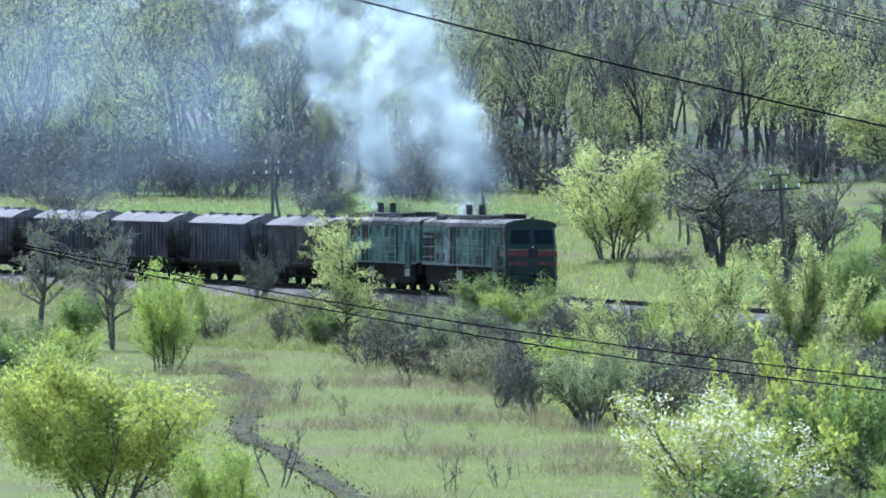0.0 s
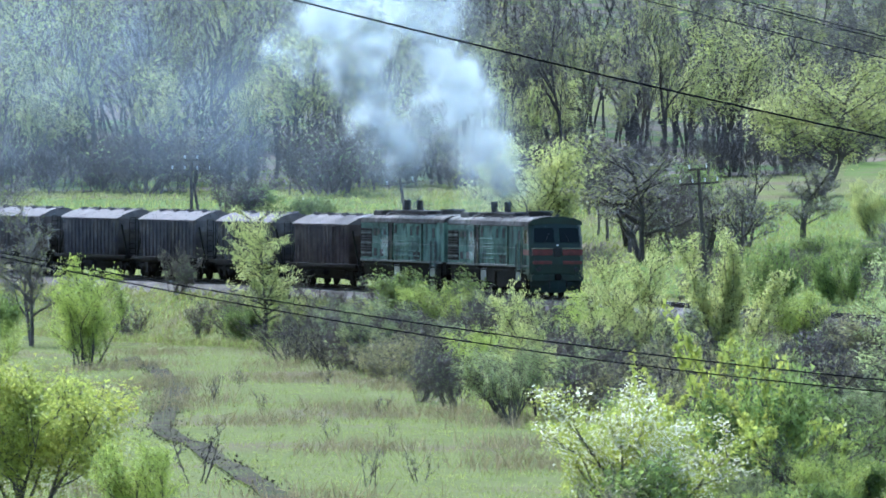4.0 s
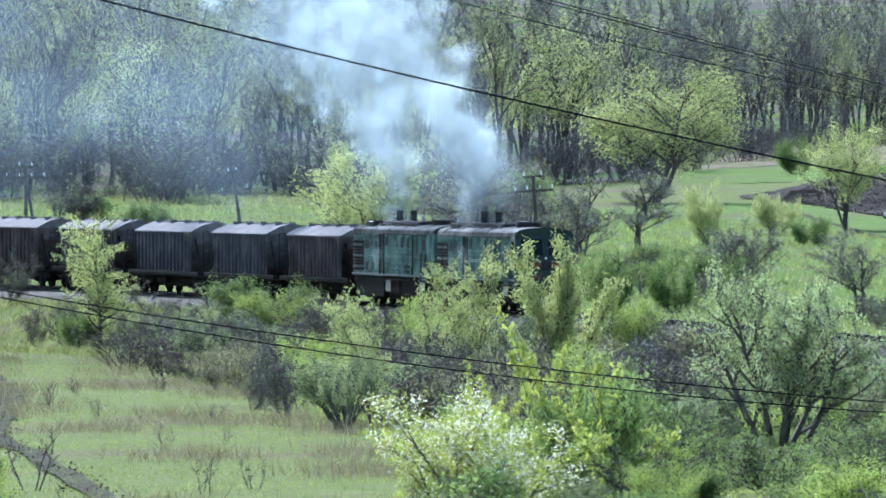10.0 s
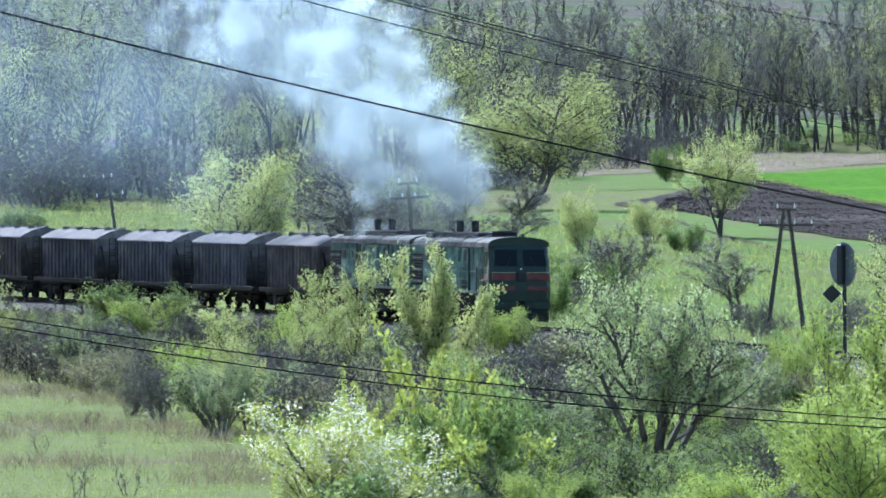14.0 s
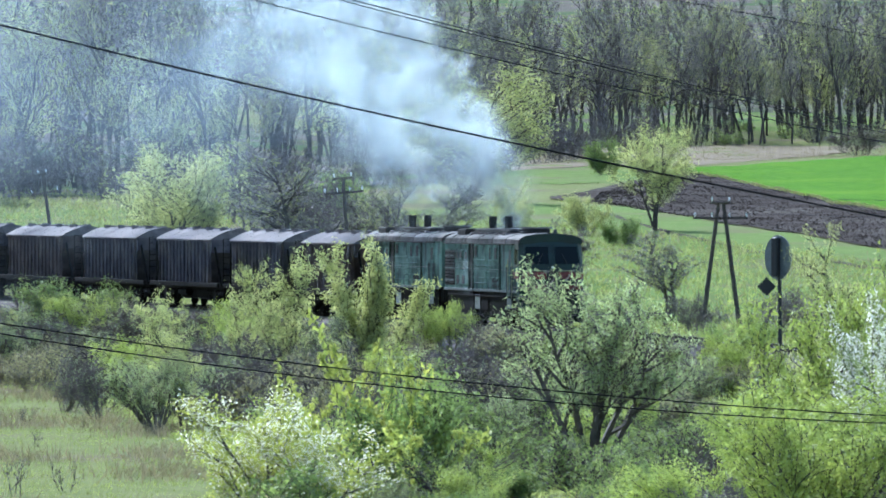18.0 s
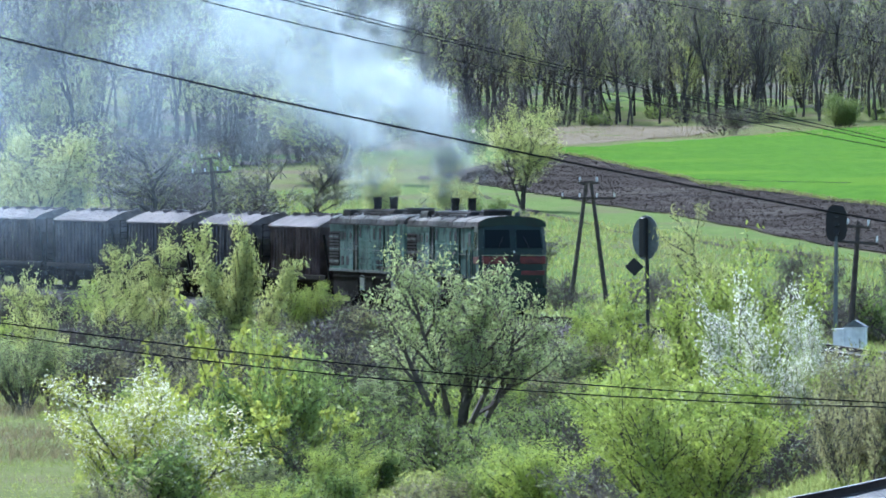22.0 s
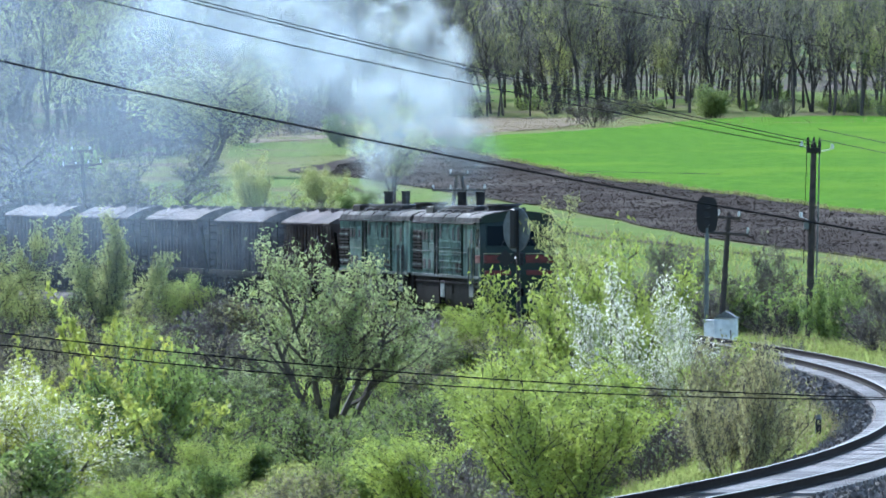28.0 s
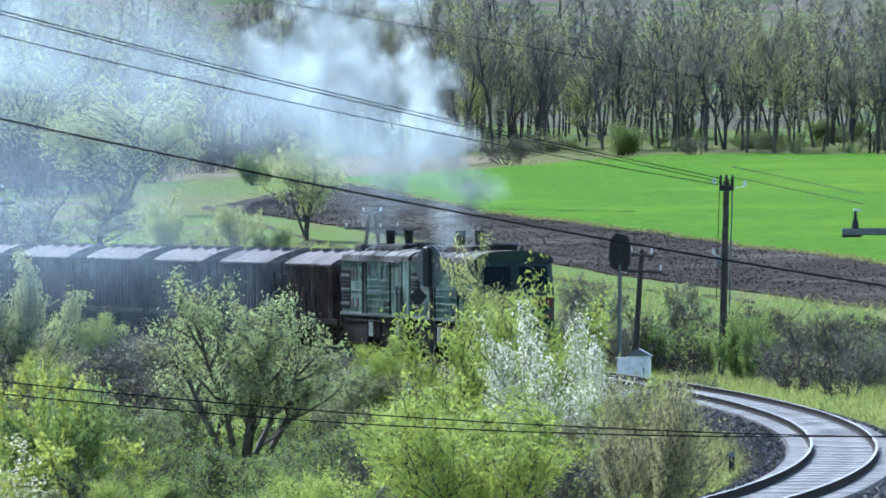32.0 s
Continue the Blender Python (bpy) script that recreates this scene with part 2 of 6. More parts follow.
def extruded(profile, axis, lo, hi):
    """A prism: a closed profile of pairs, drawn along x ('x': pairs are y, z), or along y ('y': pairs are x, z)."""
    bm = bmesh.new()
    ends = []
    for w in (lo, hi):
        ends.append([bm.verts.new((w, p, q) if axis == "x" else (p, w, q)) for p, q in profile])
    n = len(profile)
    for i in range(n):
        bm.faces.new((ends[0][i], ends[0][(i + 1) % n], ends[1][(i + 1) % n], ends[1][i]))
    bm.faces.new(ends[0][::-1])
    bm.faces.new(ends[1])
    bmesh.ops.recalc_face_normals(bm, faces=bm.faces)
    return bm


def thing(name, label, category, group="", at=None, kind=""):
    ob = new(name)
    ob.empty_display_size = 0.2
    if at is not None:
        ob.matrix_basis = at
    return tagged(ob, label, category, group, kind)


# ---------------------------------------------------------------- the line: a curve of changing bend, s in metres along it
K = (0.001886, 0.000941, 0.000554, 0.000096)
S = np.arange(-480, 121, 2.0)
bend = K[0] + K[1] * (S / 100) + K[2] * (S / 100) ** 2 + K[3] * (S / 100) ** 3
TH = np.concatenate([[0], np.cumsum(bend[1:] + bend[:-1])])
TH = -0.06381 - (TH - TH[240])
LX = np.concatenate([[0], np.cumsum(np.sin(TH[1:]) + np.sin(TH[:-1]))])
LY = -np.concatenate([[0], np.cumsum(np.cos(TH[1:]) + np.cos(TH[:-1]))])
LX, LY = LX - LX[240] + 14.901, LY - LY[240] + 209.641


def rail_z(s):
    return 0.00242 * s + 1.29e-05 * s * s


def on_line(s, off=0.0, z=0.0):
    """A point off metres to the outer side of the line and z above its rails, and its heading."""
    th = np.interp(s, S, TH)
    return (np.interp(s, S, LX) + off * np.cos(th), np.interp(s, S, LY) + off * np.sin(th), rail_z(s) + z), th


def line_pose(s):
    """Local +x runs forward along the line, +y to its left as it travels."""
    p, th = on_line(s)
    return Matrix.Translation(p) @ Matrix.Rotation(th - math.pi / 2, 4, "Z")


# ---------------------------------------------------------------- ground
def ground(x, y):
    """The height of the ground at x, y (arrays)."""
    x, y = np.asarray(x, float), np.asarray(y, float)
    shape = x.shape
    x, y = x.ravel(), y.ravel()
    best, off, sz = np.full(x.shape, 1e9), np.zeros(x.shape), np.zeros(x.shape)
    for i in range(0, len(S), 2):
        dx, dy = x - LX[i], y - LY[i]
        d = dx * dx + dy * dy
        near = d < best
        best = np.where(near, d, best)
        off = np.where(near, dx * np.cos(TH[i]) + dy * np.sin(TH[i]), off)
        sz = np.where(near, rail_z(S[i]), sz)
    dist = np.sqrt(best)
    side = np.where(off >= 0, 1.0, -1.0)
    az = np.degrees(np.arctan2(x, np.maximum(y, 1.0)))
    inner = np.interp(y, [0, 30, 60, 110, 160, 500], [3.6, 1.2, -1.2, -2.6, -3.0, -3.0])
    w = np.clip((az + 1.0) / -3.5, 0, 1)
    right = np.interp(y, [0, 150, 370, 462, 510, 680, 780, 1000, 1300, 1900, 5000], [-2, -1.2, -1.0, -0.7, 1.2, 6.6, 9.0, 13.4, 28, 60, 120])
    left = np.interp(y, [0, 150, 370, 560, 610, 650, 700, 880, 1300, 1900, 5000], [-2, -1.2, -1.0, 0.6, 4.2, 5.6, 7.3, 14, 34, 64, 120])
    outer = right * (1 - w) + left * w
    far = np.where(side > 0, outer, inner)
    top = sz - 0.75
    run = np.clip((dist - 3.2) / np.where(side > 0, 9.0, 7.0), 0, 1)
    run = run * run * (3 - 2 * run)
    z = top * (1 - run) + far * run
    lumps = 0.08 * np.sin(x * 0.31 + 1.3 * np.sin(y * 0.11)) * np.sin(y * 0.23 + 0.9 * np.sin(x * 0.17)) + 0.03 * np.sin(x * 0.9 + y * 0.5) * np.sin(y * 0.7)
    return (z + lumps * run).reshape(shape)



def spaced(dense_lo, dense_hi, step, reach):
    """Coordinates: even inside, ever wider outside, as far as reach on both sides."""
    out = list(np.arange(dense_lo, dense_hi + step, step))
    w, hi = step, dense_hi
    while hi < reach:
        w *= 1.35
        hi += w
        out.append(hi)
    w, lo = step, dense_lo
    while lo > -reach:
        w *= 1.35
        lo -= w
        out.insert(0, lo)
    return np.array(out)


def sheet(name, xs, ys, lift, material, keep=None):
    gx, gy = np.meshgrid(xs, ys)
    gz = ground(gx, gy) + lift
    n, m = gx.shape
    i = np.arange(n * m).reshape(n, m)
    f = np.stack([i[:-1, :-1], i[:-1, 1:], i[1:, 1:], i[1:, :-1]], -1).reshape(-1, 4)
    v = np.stack([gx, gy, gz], -1).reshape(-1, 3)
    return raw(name, v, f, material, smooth=True)


def strip(name, path, lift, material):
    """A sheet over the ground between two lines: rows of (x near, y near, x far, y far), cut fine across."""
    rows = []
    for i in range(len(path) - 1):
        a, b = np.array(path[i], float), np.array(path[i + 1], float)
        for k in range(12):
            rows.append(a + (b - a) * k / 12)
    rows.append(np.array(path[-1], float))
    rows = np.array(rows)
    u = np.linspace(0, 1, 40)[None, :]
    gx = rows[:, 0:1] * (1 - u) + rows[:, 2:3] * u
    gy = rows[:, 1:2] * (1 - u) + rows[:, 3:4] * u
    wob = 0.5 * np.sin(gx * 0.35) + 0.3 * np.sin(gx * 0.9 + 1)
    gy = gy + wob * (np.abs(u - 0.5) * 2) ** 6
    gz = ground(gx, gy) + lift
    n, m = gx.shape
    i = np.arange(n * m).reshape(n, m)
    f = np.stack([i[:-1, :-1], i[:-1, 1:], i[1:, 1:], i[1:, :-1]], -1).reshape(-1, 4)
    return raw(name, np.stack([gx, gy, gz], -1).reshape(-1, 3), f, material, smooth=True)


ground_sheet = tagged(sheet("ground", spaced(-110, 130, 2.5, 4200), spaced(90, 760, 3.0, 4200), 0, "meadow"),
                      "rolling meadow of green and dry grass", "ground", kind="structure")

# ---------------------------------------------------------------- the railway track
RAIL_S0, RAIL_S1 = -430.0, 90.0


def swept(name, profile, s0, s1, step, material, parent=None, closed=True):
    """A profile of (off, z) pairs drawn along the line."""
    ss = np.arange(s0, s1 + step, step)
    th = np.interp(ss, S, TH)
    cx, cy, cz = np.interp(ss, S, LX), np.interp(ss, S, LY), rail_z(ss)
    pr = np.array(profile)
    v = np.stack([cx[:, None] + pr[None, :, 0] * np.cos(th)[:, None], cy[:, None] + pr[None, :, 0] * np.sin(th)[:, None],
                  cz[:, None] + pr[None, :, 1]], -1)
    n, m = v.shape[:2]
    i = np.arange(n * m).reshape(n, m)
    if closed:
        i = np.concatenate([i, i[:, :1]], 1)
    f = np.stack([i[:-1, :-1], i[:-1, 1:], i[1:, 1:], i[1:, :-1]], -1).reshape(-1, 4)
    return raw(name, v.reshape(-1, 3), f, material, parent)


track = thing("railway_track", "single curved railway track with dark steel rails on stone ballast", "railway track", kind="structure")
swept("ballast_bed", [(-3.4, -1.1), (-1.75, -0.33), (-1.3, -0.25), (1.3, -0.25), (1.75, -0.33), (3.4, -1.1)], RAIL_S0, RAIL_S1, 2.0, "ballast", track, closed=False)
for off in (-0.795, 0.795):
    rail = swept("rail", [(off - 0.07, -0.18), (off + 0.07, -0.18), (off + 0.065, -0.165), (off + 0.012, -0.15), (off + 0.012, -0.05),
                          (off + 0.036, -0.035), (off + 0.036, -0.004), (off - 0.036, -0.004), (off - 0.036, -0.035), (off - 0.012, -0.05),
                          (off - 0.012, -0.15), (off - 0.065, -0.165)], RAIL_S0, RAIL_S1, 1.0, "rail_side", track)
    swept("rail_head", [(off - 0.034, 0.0), (off + 0.034, 0.0), (off + 0.034, -0.003), (off - 0.034, -0.003)], RAIL_S0, RAIL_S1, 1.0, "rail_top", rail)

# ---------------------------------------------------------------- the train
FRONT_0, SPEED = -286.4, 5.161


def bogie(parent, x, axles, gap):
    """A bogie frame with axle boxes and springs, centred at x; its wheelsets are parts of it."""
    half = gap * (axles - 1) / 2
    bm = bmesh.new()
    for y in (-1.08, 1.08):
        box(bm, x - half - 0.75, x + half + 0.75, y - 0.09, y + 0.09, 0.62, 0.86, 0.03)
        for k in range(axles):
            ax = x - half + k * gap
            box(bm, ax - 0.2, ax + 0.2, y - 0.16, y + 0.16, 0.35, 0.72, 0.04)
            for q in (-0.34, 0.34):
                rod(bm, (ax + q, y, 0.5), (ax + q, y, 1.0), 0.1, sides=8)
        box(bm, x - 0.3, x + 0.3, y - 0.12, y + 0.12, 0.3, 0.95, 0.03)
    box(bm, x - 0.25, x + 0.25, -1.1, 1.1, 0.55, 0.9, 0.03)
    b = part("bogie", bm, "underframe", parent)
    sets = []
    for k in range(axles):
        w = bmesh.new()
        for y in (-0.8, 0.8):
            rod(w, (0, y - 0.065, 0), (0, y + 0.065, 0), 0.5, 0.5, 20)
            rod(w, (0, y + (0.02 if y < 0 else -0.02), 0), (0, y * 0.86, 0), 0.53, 0.53, 20)
            for a in range(5):
                c, d = math.cos(a * 1.2566) * 0.3, math.sin(a * 1.2566) * 0.3
                rod(w, (c, y * 1.09, d), (c, y * 1.075, d), 0.06, 0.06, 6)
        rod(w, (0, -1.0, 0), (0, 1.0, 0), 0.09, sides=8)
        sets.append(part("wheelset", w, "underframe", b, at=pose(x - half + k * gap, 0, 0.5)))
    return sets


WHEELS = []


def loco_section(name, label, cab):
    """One half of the diesel: x runs forward, its front coupling at 0 and its rear one at -16.97."""
    ob = thing(name, label, "locomotive")
    x0, x1, half = -16.6, -0.22 if cab else -0.4, 1.5
    sill, eave = 1.7, 4.0
    body = extruded([(-half, sill), (half, sill), (half, eave - 0.08), (half - 0.06, eave), (-half + 0.06, eave), (-half, eave - 0.08)], "x", x0, x1 - (1.5 if cab else 0))
    shell = part("body", body, "loco_green", ob, "weathered pale green side walls")
    if cab:
        cb = bmesh.new()
        ring = []
        for z, fx, w in ((0.95, -0.06, 1.42), (1.28, 0.0, 1.5), (1.75, 0.02, 1.5), (2.3, 0.0, 1.5), (2.95, -0.1, 1.5), (3.9, -0.36, 1.47), (4.02, -0.4, 1.44)):
            ring.append([cb.verts.new(p) for p in ((x1 - 1.5, -w, z), (x1 + fx - 0.3, -w, z), (x1 + fx - 0.06, -w + 0.22, z), (x1 + fx, -0.4, z),
                                                   (x1 + fx, 0.4, z), (x1 + fx - 0.06, w - 0.22, z), (x1 + fx - 0.3, w, z), (x1 - 1.5, w, z))])
        for a, b in zip(ring, ring[1:]):
            for i in range(7):
                cb.faces.new((a[i], a[i + 1], b[i + 1], b[i]))
        cb.faces.new(ring[-1])
        cb.faces.new(ring[0][::-1])
        bmesh.ops.recalc_face_normals(cb, faces=cb.faces)
        cabin = part("cab", cb, "loco_dark", ob, "dark green cab front")
        for y in (-1, 1):
            # windscreens, set 3 cm proud in their frames
            for nm, mat, grow_by, out in (("windscreen_frame", "loco_dark", 0.07, 0.012), ("windscreen", "glass", 0.0, 0.045)):
                ws = bmesh.new()
                vs = [ws.verts.new(p) for p in ((x1 - 0.1, (0.16 - grow_by) * y, 3.0 - grow_by), (x1 - 0.16, (1.26 + grow_by) * y, 3.0 - grow_by),
                                                (x1 - 0.385, (1.2 + grow_by) * y, 3.82 + grow_by), (x1 - 0.325, (0.16 - grow_by) * y, 3.82 + grow_by))]
                f = ws.faces.new(vs)
                ex = bmesh.ops.extrude_face_region(ws, geom=[f])
                for v in (g for g in ex["geom"] if isinstance(g, bmesh.types.BMVert)):
                    v.co.x += out
                bmesh.ops.recalc_face_normals(ws, faces=ws.faces)
                part(nm, ws, mat, cabin)
            part("wiper", rod(bmesh.new(), (x1 - 0.03, 0.7 * y, 2.96), (x1 - 0.17, 0.45 * y, 3.5), 0.018, sides=5), "soot", cabin)
            part("red_band", boxed(x1 - 0.14, x1 + 0.012, min(0.28 * y, 1.4 * y), max(0.28 * y, 1.4 * y), 2.28, 2.62, 0.02), "loco_red", cabin, "red stripe")
            part("yellow_line", boxed(x1 - 0.14, x1 + 0.008, min(0.28 * y, 1.4 * y), max(0.28 * y, 1.4 * y), 2.65, 2.69), "loco_yellow", cabin)
            part("lower_red_band", boxed(x1 - 0.14, x1 + 0.03, min(0.3 * y, 1.36 * y), max(0.3 * y, 1.36 * y), 1.78, 1.98, 0.02), "loco_red", cabin, "faded red stripe")
            lamp = rod(bmesh.new(), (x1 - 0.05, 1.05 * y, 1.5), (x1 + 0.1, 1.05 * y, 1.5), 0.12, sides=14)
            part("buffer_lamp", lamp, "soot", cabin)
            part("cab_side_window", boxed(x1 - 1.3, x1 - 0.75, 1.485 * y - 0.02, 1.485 * y + 0.02, 2.95, 3.7, 0.015), "glass", cabin)
            hr = bmesh.new()
            for xa in (x1 - 1.62, x1 - 2.42):
                rod(hr, (xa, 1.56 * y, 1.3), (xa, 1.56 * y, 3.2), 0.02, sides=6)
            part("handrail", hr, "loco_yellow", cabin)
            part("side_green", boxed(x1 - 1.5, x1 - 0.4, 1.49 * y - 0.02, 1.49 * y + 0.02, 1.5, 2.85, 0.01), "loco_green", cabin)
            part("side_red_band", boxed(x1 - 1.5, x1 - 0.36, 1.5 * y - 0.02, 1.5 * y + 0.025, 2.28, 2.6, 0.01), "loco_red", cabin, "red stripe")
            part("front_step", boxed(x1 - 0.35, x1 + 0.02, min(1.0 * y, 1.4 * y), max(1.0 * y, 1.4 * y), 0.5, 0.56, 0.01), "soot", cabin)
            part("brake_hose", rod(bmesh.new(), (x1 + 0.02, 0.45 * y, 1.05), (x1 + 0.14, 0.5 * y, 0.45), 0.03, sides=6), "soot", cabin)
        part("headlamp_housing", boxed(x1 - 0.1, x1 + 0.09, -0.2, 0.2, 2.2, 2.72, 0.04), "soot", cabin)
        part("headlamp", rod(bmesh.new(), (x1 - 0.1, 0, 2.84), (x1 + 0.0, 0, 2.84), 0.05, sides=12), "porcelain", cabin)
        part("buffer_beam", boxed(x1 - 0.25, x1 + 0.06, -1.45, 1.45, 0.85, 1.2, 0.03), "loco_dark", cabin)
        plough = bmesh.new()
        vs = [plough.verts.new(p) for p in ((x1 - 0.3, -1.45, 0.2), (x1 + 0.35, 0, 0.2), (x1 - 0.3, 1.45, 0.2), (x1 - 0.35, -1.45, 1.0), (x1 + 0.15, 0, 1.0), (x1 - 0.35, 1.45, 1.0))]
        plough.faces.new((vs[0], vs[1], vs[4], vs[3]))
        plough.faces.new((vs[1], vs[2], vs[5], vs[4]))
        bmesh.ops.solidify(plough, geom=plough.faces[:], thickness=0.05)
        part("snow_plough", plough, "loco_dark", ob)
    else:
        part("gangway", boxed(x1, -0.1, -0.65, 0.65, 1.6, 3.8, 0.05), "soot", ob)
    part("rear_gangway", boxed(-16.9, x0, -0.65, 0.65, 1.6, 3.8, 0.05), "soot", ob)
    # roof: a low arch with a dark brow over the cab, seams, and the engine's gear along its ridge
    def roof_line(w, lift):
        return ([(w, eave - 0.04)] + [(w * math.cos(math.pi * k / 14), eave + lift + 0.45 * math.sin(math.pi * k / 14) ** 0.72) for k in range(1, 14)] + [(-w, eave - 0.04)])
    roof = part("roof", extruded(roof_line(half + 0.02, 0), "x", x0 + 0.02, x1 - (0.46 if cab else 0)), "loco_roof", ob, "sooty dark grey arched roof")
    if cab:
        part("brow", extruded(roof_line(half - 0.03, -0.02), "x", x1 - 0.47, x1 - 0.41), "loco_dark", roof, "dark green brow over the windscreens")
    for xa in (-15.0, -12.2, -9.3, -6.3, -3.4):
        part("roof_seam", extruded(roof_line(half + 0.035, 0.018), "x", xa - 0.05, xa + 0.05), "loco_roof", roof)
    for y in (-1, 1):
        part("roof_lip", boxed(x0, x1 - 1.4, *sorted(((half - 0.01) * y, (half + 0.06) * y)), eave - 0.13, eave - 0.05), "soot", ob)
    part("engine_hatch", boxed(-13.0, -5.6, -0.85, 0.85, 4.3, 4.6, 0.04), "soot", roof)
    for k in range(5):
        part("hatch_cover", boxed(-12.8 + k * 1.45, -11.6 + k * 1.45, -0.7, 0.7, 4.6, 4.64, 0.015), "wagon_roof", roof)
    part("cooler_hood", boxed(-14.9, -13.2, -1.25, 1.25, 4.0, 4.62, 0.06), "soot", roof)
    part("cooler_fan", rod(bmesh.new(), (-15.8, 0, 4.35), (-15.8, 0, 4.55), 0.6, 0.6, 18), "soot", roof)
    part("fan_ring", rod(bmesh.new(), (-3.6, 0, 4.35), (-3.6, 0, 4.66), 0.62, 0.62, 20), "soot", roof)
    part("fan_cap", rod(bmesh.new(), (-3.6, 0, 4.66), (-3.6, 0, 4.74), 0.75, 0.7, 20), "loco_roof", roof)
    for y in (-0.98, 0.98):
        part("roof_rail", rod(bmesh.new(), (-13.0, y, 4.45), (-5.4, y, 4.45), 0.035, sides=6), "soot", roof)
        for k in range(5):
            part("roof_bracket", boxed(-12.9 + k * 1.8, -12.5 + k * 1.8, *sorted((y * 0.85, y * 1.15)), 4.26, 4.44, 0.02), "wagon_roof", roof)
    part("horn", rod(bmesh.new(), (-2.4, 0.5, 4.42), (-1.9, 0.5, 4.5), 0.05, 0.11, 10), "grey_paint", roof)
    for k in range(2):
        part("roof_vent", boxed(-5.3 + k * 0.55, -4.95 + k * 0.55, -0.5, 0.5, 4.38, 4.52, 0.03), "loco_roof", roof)
    for y in (-0.38, 0.38):
        stack = rod(bmesh.new(), (-11.2, y, 4.5), (-11.2, y, 5.16), 0.17, 0.19, 14)
        st = part("exhaust_pipe", stack, "soot", roof)
        part("stack_rim", rod(bmesh.new(), (-11.2, y, 5.16), (-11.2, y, 5.22), 0.21, 0.21, 14), "soot", st)
    # side walls, the same on both sides
    for y in (-1, 1):
        w = half * y

        def slab(nm, xa, xb, za, zb, out, mat, parent=shell):
            ya, yb = sorted((w - 0.01 * y, w + out * y))
            return part(nm, boxed(xa, xb, ya, yb, za, zb, min(0.012, out * 0.4)), mat, parent)
        # cooler bay: two shutters of level slats, then access panels
        for xa, xb in ((-16.45, -15.45), (-15.35, -14.35)):
            lou = slab("louvre_frame", xa, xb, 1.85, 3.55, 0.03, "soot")
            for k in range(11):
                slab("slat", xa + 0.05, xb - 0.05, 1.9 + k * 0.15, 1.97 + k * 0.15, 0.08, "grey_paint" if k % 4 == 1 else "underframe", lou)
        slab("upper_panel", -16.5, -14.3, 3.6, 3.86, 0.03, "loco_green")
        for xa, xb, za, zb in ((-14.1, -12.7, 2.72, 3.02), (-12.6, -11.1, 2.72, 3.02), (-14.1, -12.7, 1.9, 2.66), (-12.6, -11.1, 1.9, 2.66), (-14.1, -11.1, 3.66, 3.86)):
            slab("access_panel", xa, xb, za, zb, 0.04, "loco_green")
        for xa in (-13.75, -12.95, -11.75):
            fr = slab("window_frame", xa - 0.32, xa + 0.32, 3.08, 3.58, 0.05, "loco_green")
            slab("pane", xa - 0.22, xa + 0.22, 3.16, 3.5, 0.06, "soot", fr)
        for xa in (-13.6, -12.4):
            slab("vent_grille", xa - 0.28, xa + 0.28, 1.92, 2.35, 0.06, "soot")
        # the engine-room door: its recess is only shade, painted as a flat near-black slab
        slab("door_gap", -10.95, -10.2, 1.75, 3.85, 0.02, "soot")
        slab("engine_door", -10.8, -10.35, 1.8, 2.9, 0.03, "loco_dark")
        # corrugated engine-room wall
        for xa, xb in ((-10.1, -7.25), (-7.15, -4.55)):
            slab("wall_panel", xa, xb, 1.78, 3.88, 0.025, "loco_green")
            for z in (2.0, 2.28, 2.56, 2.84, 3.12):
                slab("wall_rib", xa + 0.06, xb - 0.06, z - 0.04, z + 0.03, 0.085, "loco_green")
        for xa, wd, za, zb in ((-9.6, 0.4, 3.3, 3.75), (-8.1, 1.0, 3.3, 3.68), (-6.55, 0.34, 3.18, 3.72), (-5.3, 0.5, 3.2, 3.75)):
            fr = slab("window_frame", xa - wd / 2 - 0.07, xa + wd / 2 + 0.07, za - 0.07, zb + 0.07, 0.055, "loco_green")
            slab("pane", xa - wd / 2, xa + wd / 2, za, zb, 0.065, "loco_green" if wd > 0.8 else "soot", fr)
        for xa in (-5.9, -5.2):
            slab("vent_grille", xa - 0.24, xa + 0.24, 1.82, 2.3, 0.06, "soot")
        # smooth wall and door behind the cab
        slab("wall_seam", -4.5, -4.4, 1.75, 3.88, 0.06, "loco_dark")
        slab("smooth_panel", -4.35, -2.75, 1.78, 3.88, 0.03, "loco_green")
        fr = slab("side_door", -2.65, -1.95, 1.5, 3.85, 0.045, "loco_green")
        slab("pane", -2.52, -2.08, 3.05, 3.65, 0.055, "soot", fr)
        slab("handle", -2.1, -2.04, 2.4, 2.6, 0.07, "soot", fr)
        slab("waist_line", -14.1, -1.9, 2.67, 2.695, 0.092, "grey_paint")
        slab("sill_beam", x0, x1 - 0.4, 1.6, 1.72, 0.07, "grey_paint")
        slab("gutter", x0, x1 - 1.4, 3.88, 3.93, 0.1, "soot")
        for xa in (-11.0, -10.15, -4.45):
            slab("drain_pipe", xa - 0.03, xa + 0.03, 1.7, 3.9, 0.1, "loco_dark")
        for xa in (-2.75, -1.85):
            slab("handrail", xa - 0.02, xa + 0.02, 1.3, 2.9, 0.13, "grey_paint")
        slab("battery_box", -9.9, -8.9, 0.75, 1.45, 0.02, "steel_grey", ob)
        slab("sand_box", -3.0, -2.1, 0.85, 1.5, 0.03, "steel_grey", ob)
        # the equipment box is a thin near-black plate, added to darken the underside
        slab("equipment_box", -8.6, -7.2, 0.7, 1.35, 0.0, "underframe", ob)
